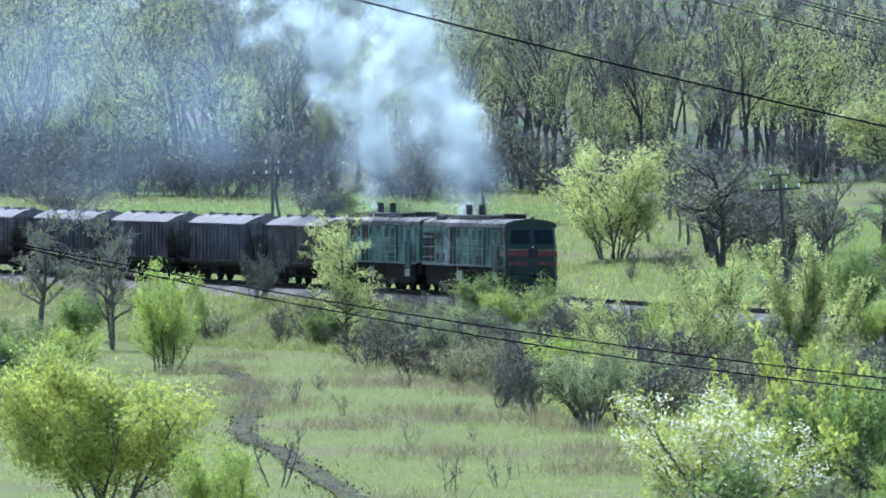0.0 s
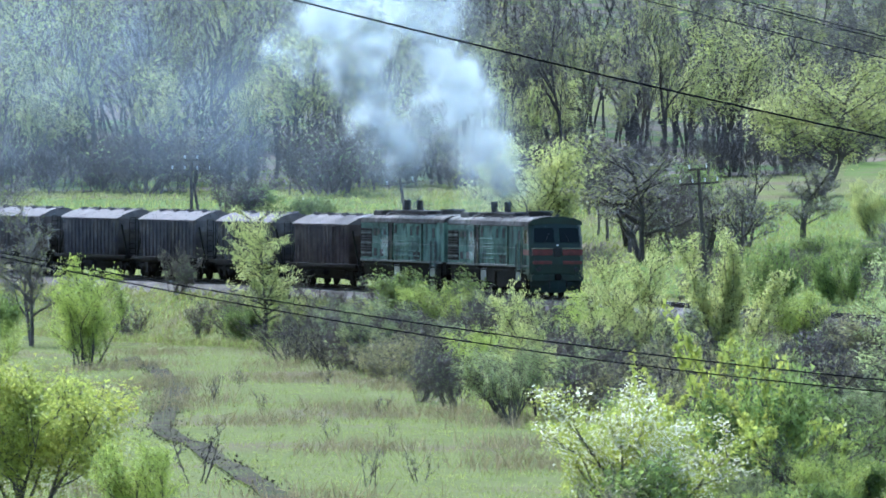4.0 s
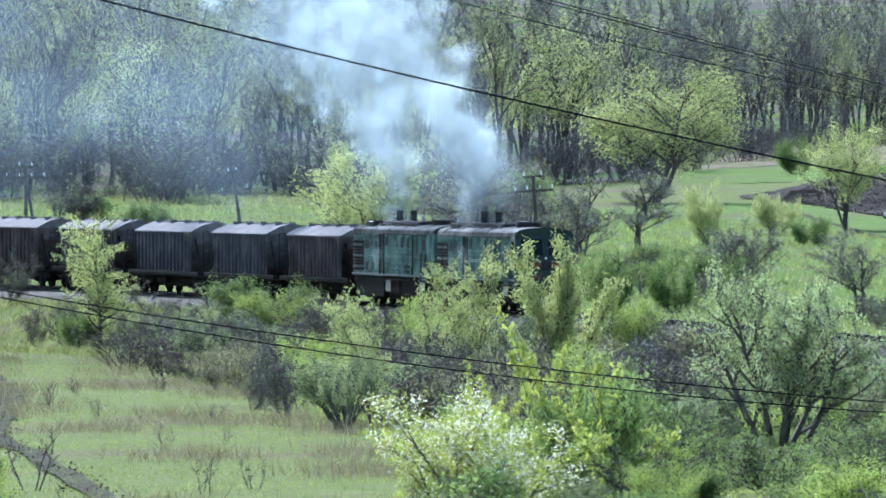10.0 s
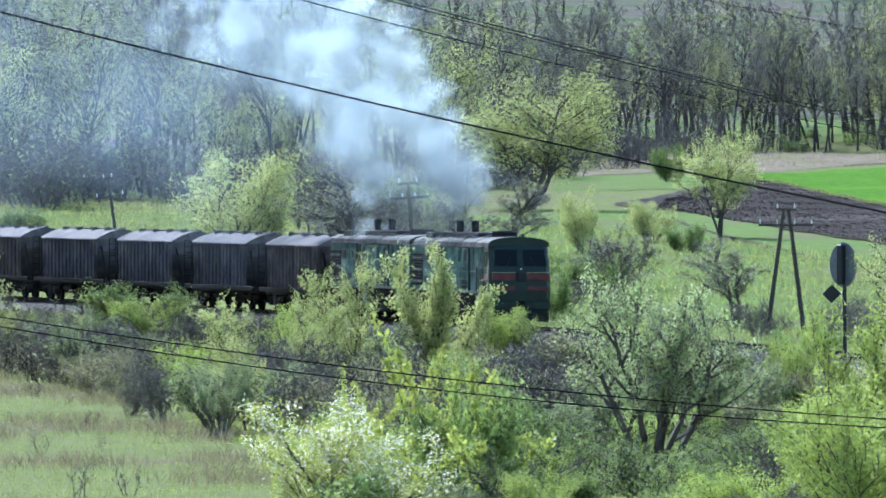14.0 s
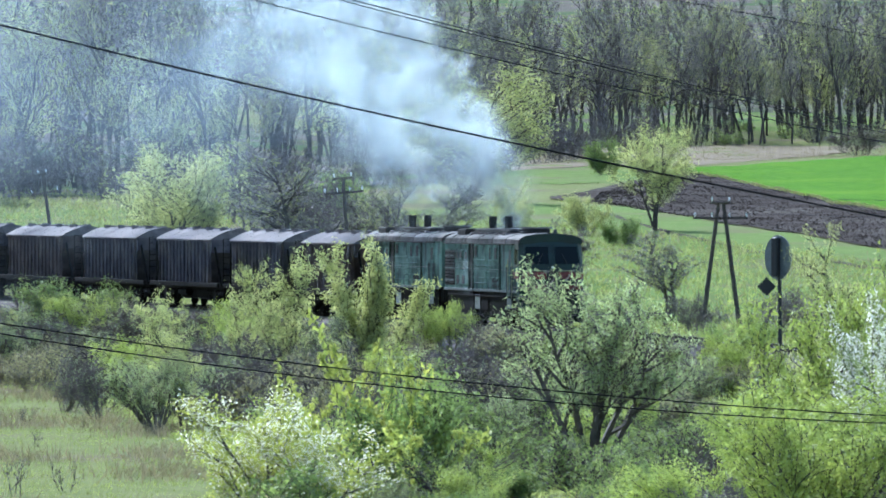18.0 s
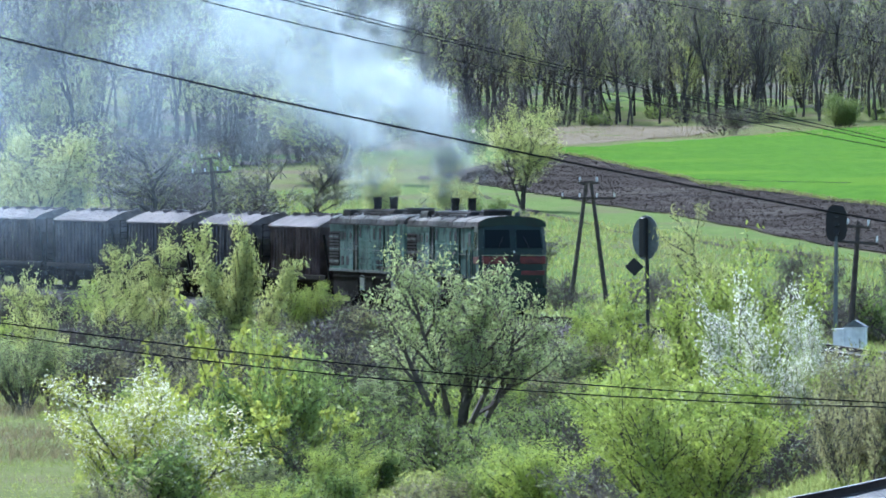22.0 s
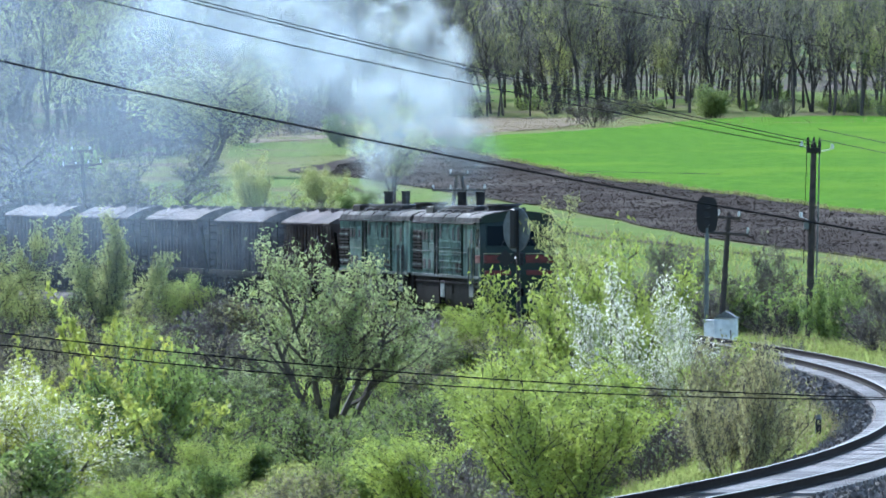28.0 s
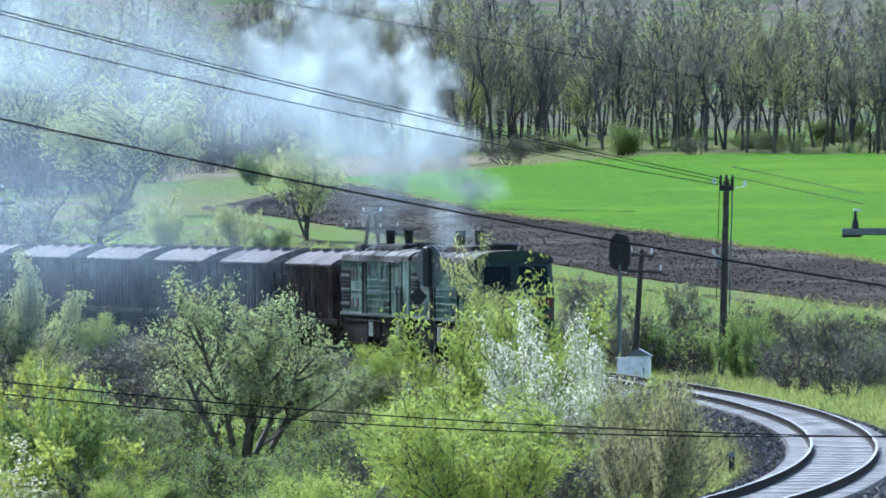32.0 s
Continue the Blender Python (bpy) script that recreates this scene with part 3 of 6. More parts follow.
        slab("air_pipe", -15.9, -1.2, 1.35, 1.43, 0.05, "underframe", ob)
        slab("side_step", -2.6, -1.9, 0.5, 0.56, 0.05, "underframe", ob)
        # near-black sheets added behind the bogies, standing in for shade under the body
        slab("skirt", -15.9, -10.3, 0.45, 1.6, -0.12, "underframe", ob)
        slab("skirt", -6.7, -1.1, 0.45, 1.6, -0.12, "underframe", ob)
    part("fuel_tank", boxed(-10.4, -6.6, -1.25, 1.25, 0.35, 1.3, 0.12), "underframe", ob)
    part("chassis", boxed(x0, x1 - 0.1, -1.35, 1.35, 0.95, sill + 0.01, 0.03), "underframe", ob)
    cp = bmesh.new()
    for a, b in ((-0.45, 0.0), (-16.97, -16.5)):
        box(cp, a, b, -0.18, 0.18, 0.9, 1.25, 0.05)
    part("coupler", cp, "underframe", ob)
    for o in ob.children_recursive:
        for v in o.data.vertices:
            v.co.y *= 1.045
    for xb in (-3.9, -13.1):
        WHEELS.extend(bogie(ob, xb, 3, 1.85))
    return ob


def hopper_wagon(name, label, paint):
    """A covered grain hopper: its front coupling at x = 0, its rear one at -14.72."""
    ob = thing(name, label, "freight wagon", "train of hopper wagons")
    x0, x1, half = -12.75, -1.97, 1.5
    bm = bmesh.new()
    ends = []
    for xa, xb, z in ((x0 + 2.6, x1 - 2.6, 1.15), (x0 + 1.5, x1 - 1.5, 1.75), (x0 + 0.1, x1 - 0.1, 3.0), (x0 + 0.05, x1 - 0.05, 3.7)):
        wd = 1.05 if z < 1.5 else half
        ends.append([bm.verts.new(p) for p in ((xa, -wd, z), (xb, -wd, z), (xb, wd, z), (xa, wd, z))])
    for a, b in zip(ends, ends[1:]):
        for i in range(4):
            bm.faces.new((a[i], a[(i + 1) % 4], b[(i + 1) % 4], b[i]))
    bm.faces.new(ends[0][::-1])
    bm.faces.new(ends[-1])
    bmesh.ops.recalc_face_normals(bm, faces=bm.faces)
    body = part("hopper_body", bm, paint, ob)
    for y in (-1, 1):
        n = 15
        for k in range(n):
            xa = x0 + 0.55 + (x1 - x0 - 1.1) * k / (n - 1)
            ya, yb = sorted((half * y - 0.02 * y, half * y + 0.085 * y))
            part("side_rib", boxed(xa - 0.05, xa + 0.05, ya, yb, 1.35, 3.66, 0.015), paint, body)
        ya, yb = sorted((half * y - 0.02 * y, half * y + 0.1 * y))
        part("top_chord", boxed(x0, x1, ya, yb, 3.6, 3.72, 0.02), paint, body)
        part("side_sheet", boxed(x0 + 0.35, x1 - 0.35, *sorted((half * y - 0.05 * y, half * y - 0.01 * y)), 1.36, 3.68), paint, body)
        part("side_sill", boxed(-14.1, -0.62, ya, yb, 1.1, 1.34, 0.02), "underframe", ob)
    prof = [(1.62, 3.7)] + [(1.58 * (1 - k / 5), 3.75 + 0.55 * (1 - (1 - k / 5) ** 1.7)) for k in range(0, 6)]
    prof += [(-p, q) for p, q in prof[-2::-1]]
    roof = part("roof", extruded(prof, "x", x0, x1), "wagon_roof", ob, "pale grey sheet-metal roof")
    part("walkway", boxed(x0 + 0.6, x1 - 0.6, -0.32, 0.32, 4.29, 4.34, 0.01), "wagon_roof", roof)
    for k in range(4):
        xa = x0 + 1.3 + k * 2.7
        for y in (-0.42, 0.42):
            part("loading_hatch", rod(bmesh.new(), (xa, y, 4.2), (xa, y, 4.38), 0.24, 0.21, 12), "wagon_roof", roof)
    part("underframe", boxed(-14.1, -0.62, -1.2, 1.2, 0.95, 1.14, 0.03), "underframe", ob)
    for xa in (-13.9, -0.8):
        part("end_platform", boxed(xa - 0.3, xa + 0.3, -1.4, 1.4, 1.15, 1.23), "underframe", ob)
        ld = bmesh.new()
        for y in (-1.2, -0.8):
            rod(ld, (xa, y, 1.2), (xa, y, 3.75), 0.025, sides=6)
        for k in range(8):
            rod(ld, (xa, -1.2, 1.45 + k * 0.33), (xa, -0.8, 1.45 + k * 0.33), 0.018, sides=5)
        part("ladder", ld, "underframe", ob)
        for y in (-1.3, 1.3):
            xe = x0 + 0.1 if xa < -7 else x1 - 0.1
            part("end_strut", rod(bmesh.new(), (xa, y, 1.15), (xe, y, 3.3), 0.06, sides=6), "underframe", ob)
    for k in range(4):
        xa = -11.2 + k * 2.6
        ch = bmesh.new()
        bmesh.ops.create_cone(ch, cap_ends=True, segments=4, radius1=0.35, radius2=0.85, depth=0.65, matrix=Matrix.Translation((xa, 0, 0.75)) @ Matrix.Rotation(math.pi / 4, 4, "Z"))
        part("discharge_chute", ch, "underframe", ob)
    # near-black box and beam added to hide lit ground, so the underside looks shaded
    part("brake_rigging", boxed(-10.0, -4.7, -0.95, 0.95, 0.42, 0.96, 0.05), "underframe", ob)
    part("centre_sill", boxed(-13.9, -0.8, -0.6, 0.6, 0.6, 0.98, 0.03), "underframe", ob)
    part("air_reservoir", rod(bmesh.new(), (-9.2, -1.15, 0.8), (-7.6, -1.15, 0.8), 0.2, sides=12), "underframe", ob)
    cp = bmesh.new()
    for a, b in ((-0.7, 0.0), (-14.72, -14.0)):
        box(cp, a, b, -0.16, 0.16, 0.9, 1.2, 0.05)
    part("coupler", cp, "underframe", ob)
    for xb in (-12.2, -2.5):
        WHEELS.extend(bogie(ob, xb, 2, 1.85))
    return ob


TRAIN = []
TRAIN.append((loco_section("diesel_locomotive", "weathered green diesel locomotive with red-striped dark cab and smoking stacks", True), 0.0))
TRAIN.append((loco_section("diesel_locomotive_booster", "weathered green second locomotive unit with sooty roof and smoking stacks", False), 16.97))
brown = hopper_wagon("hopper_wagon", "dark brown covered hopper wagon with pale sheet-metal roof", "wagon_brown")
TRAIN.append((brown, 33.94))
blue = hopper_wagon("hopper_wagon", "dark blue-grey covered hopper wagon with pale sheet-metal roof", "wagon_blue")
TRAIN.append((blue, 33.94 + 14.72))
for k in range(2, 10):
    src = brown if k in (4, 8) else blue
    TRAIN.append((copy_thing(src, pose(0, 0, 0)), 33.94 + 14.72 * k))


# ---------------------------------------------------------------- fields
tagged(strip("crop_field", [(9.0, 789, 9.2, 807), (18.8, 667, 23.6, 859), (28, 624, 35.3, 923), (34.3, 588, 52, 1005), (42.1, 552, 79, 1036), (80, 430, 170, 1050)], 0.12, "crop"),
       "bright green field of young cereal", "field", kind="structure")
tagged(strip("ploughed_field", [(-3.3, 675, -3.3, 679), (2.5, 660, 3, 735), (7.8, 629, 9, 787), (15.9, 588, 18.8, 666), (23.9, 534, 28, 623), (31.3, 506, 36, 580), (36.3, 486, 42, 551), (70, 392, 80, 429)], 0.09, "soil"),
       "dark brown freshly ploughed field", "field", kind="structure")
tagged(strip("fallow_strip", [(-7.5, 800, -7.6, 812), (-5.2, 812, -4.7, 916), (1.9, 830, 1.2, 985), (10.5, 832, 12.4, 1009), (24.3, 900, 27.3, 1012), (35, 985, 37, 1005)], 0.05, "straw"),
       "strip of dry straw-coloured grass", "field", kind="structure")
tagged(strip("forest_floor", [(-160, 655, -330, 2200), (-60, 668, -190, 2200), (-30, 690, -80, 2200), (-14, 735, -30, 2200), (-6, 990, -5, 2200), (26, 1040, 60, 2200), (80, 1040, 180, 2200), (180, 1000, 400, 2200)], 0.12, "litter"),
       "woodland floor of leaf litter and sparse green", "woodland floor", kind="structure")
tagged(strip("grass_verge", [(-9, 735, -9, 800), (-2.8, 730, -5, 806), (2.5, 737, 2, 828), (9.0, 789, 10.2, 830)], 0.04, "verge"),
       "green grass verge above the ploughed field", "grass", kind="structure")
tagged(strip("wood_verge", [(-6, 960, -6, 1075), (1.2, 988, 1.4, 1100), (12.4, 1012, 13.9, 1100), (27.3, 1014, 29, 1095), (37, 1006, 42, 1075), (62, 1012, 66, 1075), (78, 1040, 84, 1085), (120, 1040, 130, 1085)], 0.16, "verge"),
       "fresh green grass along the edge of the wood", "grass", kind="structure")
tagged(strip("grass_bank", [(-66, 600, -70, 650), (-45.7, 612, -47.7, 650), (-36.7, 612, -38.4, 652), (-26, 600, -27, 640)], 0.06, "verge"),
       "strip of fresh green grass below the wood", "grass", kind="structure")
tagged(strip("dirt_path", [(-44.3, 453, -43.9, 458), (-38.5, 410, -37.8, 413), (-34.9, 376, -34.1, 380), (-29.5, 312, -28.9, 314), (-24.8, 281, -24.3, 284), (-20.0, 245, -19.6, 248), (-13.7, 205, -13.3, 208)], 0.07, "rut"),
       "rutted bare-earth path through the meadow", "path", kind="structure")

tagged(strip("grass_slope", [(-22, 506, -16, 640), (-8, 461, -4, 668), (2, 418, 2.5, 657), (10, 379, 7.8, 626), (17, 341, 15.9, 585), (24, 312, 23.9, 531), (32, 292, 36, 482)], 0.05, "verge"),
       "fresh green grass between the railway and the ploughed field", "grass", kind="structure")

tagged(strip("farm_track", [(-1.5, 652, -1.4, 656), (0.8, 638, 0.85, 643), (5, 598, 5.05, 603), (10.7, 559, 10.8, 563), (17.5, 530, 17.6, 534), (21, 520, 21.1, 523), (30, 494, 30.1, 496)], 0.09, "rut"),
       "dark bare-earth farm track below the ploughed field", "path", kind="structure")

# ---------------------------------------------------------------- trees and shrubs


def grow(rng, stems, length, lean, radius, levels, kids, ratio, angle, up, wiggle=0.12, seg=4, first=0.25, root=0.12):
    """Branches of a plant: rows of (start, end, start radius, end radius, level)."""
    rows, full = [], seg

    def limb(p, d, ln, r, level):
        pts = [p]
        seg = full if level < 2 else 2
        for k in range(seg):
            d = d + rng.normal(0, wiggle, 3) + np.array((0, 0, up * (0.3 + 0.7 * level / max(levels, 1))))
            d = d / np.linalg.norm(d)
            q = pts[-1] + d * ln / seg
            ra, rb = r * (1 - 0.8 * k / seg), r * (1 - 0.8 * (k + 1) / seg)
            rows.append((*pts[-1], *q, ra, rb, level))
            pts.append(q)
        if level >= levels:
            return
        n = kids[min(level, len(kids) - 1)]
        for j in range(n):
            u = first + (1 - first) * (j + rng.random()) / n
            i = min(int(u * seg), seg - 1)
            q = pts[i] + (pts[i + 1] - pts[i]) * (u * seg - i)
            a = rng.random() * 6.283
            side = np.array((math.cos(a), math.sin(a), 0.15))
            t = math.tan(radians(angle * (0.7 + 0.6 * rng.random())))
            nd = d + side * t
            limb(q, nd / np.linalg.norm(nd), ln * ratio * (1.15 - 0.5 * u) * (0.75 + 0.5 * rng.random()), r * 0.55 * (1.1 - 0.5 * u), level + 1)

    for k in range(stems):
        a = rng.random() * 6.283
        ln = lean * (0.3 + 0.7 * rng.random())
        d = np.array((math.cos(a) * ln, math.sin(a) * ln, 1.0))
        rr = root * rng.random() ** 0.5 * (stems > 1)
        limb(np.array((math.cos(a) * rr, math.sin(a) * rr, 0.0)), d / np.linalg.norm(d), length * (0.75 + 0.35 * rng.random()), radius, 0)
    return np.array(rows)


def bar_mesh(rows, least=0.006):
    """Tapered bars round the branch rows: three-sided for limbs, flat blades for the finest twigs."""
    d = rows[:, 3:6] - rows[:, 0:3]
    d = d / np.maximum(np.linalg.norm(d, axis=1, keepdims=True), 1e-6)
    ref = np.where(np.abs(d[:, 2:3]) < 0.9, np.array((0, 0, 1.0)), np.array((1.0, 0, 0)))
    u = np.cross(d, ref)
    u /= np.linalg.norm(u, axis=1, keepdims=True)
    w = np.cross(d, u)
    r = np.maximum(rows[:, 6:8], least)
    thick = rows[:, 8] < 2
    out_v, out_f, start = [], [], 0
    q = rows[thick]
    if len(q):
        v = []
        for c, k2 in ((0, 0), (3, 1)):
            for k in range(3):
                v.append(q[:, c:c + 3] + (u[thick] * math.cos(k * 2.0944) + w[thick] * math.sin(k * 2.0944)) * r[thick, k2:k2 + 1])
        out_v.append(np.stack(v, 1).reshape(-1, 3))
        i = np.arange(len(q))[:, None] * 6
        out_f += [i + np.array((0, 1, 4, 3)), i + np.array((1, 2, 5, 4)), i + np.array((2, 0, 3, 5))]
        start = len(q) * 6
    q = rows[~thick]
    if len(q):
        a = np.arange(len(q)) * 2.4
        side = u[~thick] * np.cos(a)[:, None] + w[~thick] * np.sin(a)[:, None]
        ra, rb = r[~thick, 0:1], r[~thick, 1:2]
        out_v.append(np.stack([q[:, 0:3] - side * ra, q[:, 0:3] + side * ra, q[:, 3:6] + side * rb, q[:, 3:6] - side * rb], 1).reshape(-1, 3))
        out_f.append(start + np.arange(len(q) * 4).reshape(-1, 4))
    return np.concatenate(out_v), np.concatenate(out_f)


def leaf_mesh(rng, at, size, slim=0.5, rise=0.0):
    """Three-cornered leaves or twigs at the points, turned at random; rise makes them point upwards."""
    n = len(at)
    a = rng.normal(0, 1, (n, 3)) + np.array((0, 0, rise))
    a /= np.linalg.norm(a, axis=1, keepdims=True)
    b = np.cross(a, rng.normal(0, 1, (n, 3)))
    b /= np.maximum(np.linalg.norm(b, axis=1, keepdims=True), 1e-6)
    s = size * (0.6 + 0.8 * rng.random((n, 1)))
    v = np.stack([at - a * s - b * s * slim, at - a * s + b * s * slim, at + a * s], 1).reshape(-1, 3)
    return v, np.arange(n * 3).reshape(n, 3)


def along(rng, rows, n, scatter, level):
    """Points strewn along the branches of a level and finer."""
    fine = rows[rows[:, 8] >= level]
    ln = np.linalg.norm(fine[:, 3:6] - fine[:, 0:3], axis=1)
    k = rng.choice(len(fine), n, p=ln / ln.sum())
    u = rng.random((n, 1))
    return fine[k, 0:3] * (1 - u) + fine[k, 3:6] * u + rng.normal(0, scatter, (n, 3))


# kind: how it branches; bark; leaves as (part, material, how many, size, slim, scatter, from which level); height; words
KINDS = {
    "yellow": (dict(stems=9, length=3.6, lean=0.85, radius=0.05, levels=3, kids=(6, 4, 3), ratio=0.5, angle=38, up=0.04, root=0.5), "bark",
               (("crown", "leaf_yellow", 41400, 0.042, 0.5, 0.2, 1),), 4.3, "tree", "bushy tree in fresh yellow-green leaf"),
    "spring": (dict(stems=9, length=3.0, lean=0.65, radius=0.04, levels=3, kids=(6, 4, 2), ratio=0.48, angle=38, up=0.08, root=0.6, first=0.08), "bark_dark",
               (("crown", "leaf_spring", 18687, 0.043, 0.45, 0.12, 1),), 3.8, "shrub", "bushy shrub in bright spring-green leaf"),
    "feather": (dict(stems=2, length=4.6, lean=0.25, radius=0.07, levels=2, kids=(24, 6), ratio=0.34, angle=62, up=0.05, seg=7, first=0.14), "bark_dark",
                (("crown", "leaf_lime", 11875, 0.037, 0.45, 0.07, 1),), 4.8, "tree", "slender tree with feathery pale green branches"),
    "tall": (dict(stems=6, length=4.4, lean=0.22, radius=0.06, levels=3, kids=(9, 4, 3), ratio=0.34, angle=34, up=0.12, seg=5, root=0.4, first=0.1), "bark_dark",
             (("crown", "leaf_lime", 16531, 0.043, 0.45, 0.1, 1),), 4.9, "tree", "upright tree in fresh olive-green leaf"),
    "grey": (dict(stems=6, length=3.6, lean=0.85, radius=0.1, levels=3, kids=(7, 5, 3), ratio=0.48, angle=36, up=0.07, root=0.25, first=0.25), "bark_grey",
             (("crown", "leaf_grey", 20000, 0.033, 0.45, 0.09, 2), ("twig_crown", "twig_dark", 1700, 0.2, 0.045, 0.05, 2)), 4.0, "shrub", "open shrub with dark branches and grey-green leaves"),
    "bare": (dict(stems=9, length=2.2, lean=0.8, radius=0.03, levels=3, kids=(6, 4, 2), ratio=0.52, angle=40, up=0.05, root=0.6, first=0.1), "twig_dark",
             (("twig_crown", "twig_dark", 2200, 0.16, 0.045, 0.06, 1), ("bud_crown", "leaf_grey", 625, 0.036, 0.5, 0.05, 2)), 2.5, "shrub", "leafless grey-brown thicket shrub"),
    "sprig": (dict(stems=3, length=2.2, lean=0.35, radius=0.03, levels=2, kids=(5, 3), ratio=0.42, angle=38, up=0.06, root=0.3, first=0.2), "bark_dark",
              (("twig_crown", "twig_dark", 130, 0.16, 0.04, 0.05, 1),), 2.5, "shrub", "thin leafless sapling standing in the meadow"),
    "bare_tree": (dict(stems=2, length=5.0, lean=0.2, radius=0.11, levels=3, kids=(11, 6, 4), ratio=0.44, angle=50, up=0.05, seg=6, first=0.25), "bark",
                  (("twig_crown", "twig", 1600, 0.24, 0.04, 0.06, 2), ("bud_crown", "leaf_bud", 1125, 0.048, 0.5, 0.07, 2)), 5.6, "tree", "bare dark tree with a few opening buds"),
    "deep": (dict(stems=11, length=1.9, lean=1.0, radius=0.03, levels=2, kids=(7, 5), ratio=0.5, angle=42, up=0.05, root=0.8, first=0.05), "bark_dark",
             (("crown", "leaf_deep", 12218, 0.044, 0.5, 0.14, 1),), 2.2, "shrub", "low dense shrub in mid-green leaf"),
    "blossom": (dict(stems=10, length=3.4, lean=0.7, radius=0.045, levels=3, kids=(7, 4, 2), ratio=0.46, angle=40, up=0.04, root=0.8, first=0.05), "bark_dark",
                (("crown", "leaf_yellow", 20000, 0.037, 0.45, 0.14, 1), ("blossom", "blossom", 9500, 0.032, 0.7, 0.08, 2)), 4.0, "shrub", "spring shrub covered in white blossom over green leaf"),
    "white": (dict(stems=10, length=3.4, lean=0.7, radius=0.045, levels=3, kids=(7, 4, 2), ratio=0.46, angle=40, up=0.04, root=0.8, first=0.05), "bark_dark",
                (("crown", "leaf_grey", 14000, 0.034, 0.45, 0.14, 1), ("blossom", "blossom_white", 17000, 0.027, 0.7, 0.1, 1)), 4.0, "shrub", "tall shrub thick with pure white blossom"),
    "olive": (dict(stems=12, length=2.4, lean=0.9, radius=0.03, levels=2, kids=(8, 5), ratio=0.45, angle=42, up=0.05, root=0.8, first=0.05), "twig_dark",
              (("crown", "leaf_olive", 10062, 0.041, 0.5, 0.13, 1), ("twig_crown", "twig_dark", 2200, 0.14, 0.045, 0.07, 1)), 2.6, "shrub", "dense twiggy shrub in brownish olive bud"),
    "shoots": (dict(stems=9, length=4.4, lean=0.9, radius=0.022, levels=0, kids=(1,), ratio=0.24, angle=55, up=-0.32, seg=10, wiggle=0.07, root=0.6), "bark_dark",
               (("crown", "leaf_yellow", 1900, 0.075, 0.45, 0.05, 0),), 3.0, "shrub", "shrub with long arching bright green shoots"),
    "spread": (dict(stems=4, length=7.5, lean=0.55, radius=0.18, levels=3, kids=(9, 6, 4), ratio=0.5, angle=48, up=0.0, seg=5, first=0.28), "bark_dark",
               (("crown", "leaf_cream", 15500, 0.078, 0.45, 0.3, 2), ("twig_crown", "twig", 1500, 0.3, 0.04, 0.1, 2)), 8.5, "tree", "wide-crowned tree with pale yellow-green young leaves"),
    "pale": (dict(stems=9, length=5.2, lean=0.5, radius=0.07, levels=3, kids=(7, 5, 3), ratio=0.46, angle=40, up=0.05, root=0.6, first=0.1), "bark",
             (("crown", "leaf_cream", 14400, 0.081, 0.4, 0.18, 1),), 6.0, "tree", "rounded tree in pale grey-green leaf"),
    "hill_bare": (dict(stems=1, length=14.0, lean=0.08, radius=0.24, levels=3, kids=(9, 5, 3), ratio=0.46, angle=27, up=0.1, seg=6, first=0.36, wiggle=0.1), "bark",
                  (("twig_crown", "twig", 1500, 0.4, 0.032, 0.16, 2), ("bud_crown", "leaf_bud", 420, 0.075, 0.5, 0.22, 2)), 15.5, "tree", "tall woodland tree, still nearly leafless"),
    "hill_bud": (dict(stems=1, length=13.0, lean=0.1, radius=0.22, levels=3, kids=(9, 5, 3), ratio=0.44, angle=30, up=0.09, seg=6, first=0.34, wiggle=0.1), "bark",
                 (("twig_crown", "twig", 900, 0.4, 0.035, 0.16, 2), ("crown", "leaf_bud", 2300, 0.08, 0.5, 0.3, 2)), 14.5, "tree", "tall woodland tree in opening yellow-green bud"),
    "hill_green": (dict(stems=2, length=10.0, lean=0.2, radius=0.16, levels=3, kids=(11, 5, 3), ratio=0.42, angle=40, up=0.07, seg=6, first=0.25), "bark",
                   (("twig_crown", "twig", 500, 0.4, 0.04, 0.16, 2), ("crown", "leaf_cream", 4400, 0.09, 0.5, 0.34, 2)), 11.5, "tree", "woodland tree in light green leaf"),
}
# width of each kind against its height
BROAD = {"yellow": 0.95, "spring": 0.9, "feather": 0.8, "tall": 0.42, "grey": 0.95, "bare": 1.0, "sprig": 0.6, "bare_tree": 0.6, "deep": 1.2, "blossom": 0.9, "white": 0.85,
         "olive": 1.3, "shoots": 1.2, "spread": 0.95, "pale": 0.9, "hill_bare": 0.36, "hill_bud": 0.42, "hill_green": 0.55}
MADE = {}
VARIANTS = 3


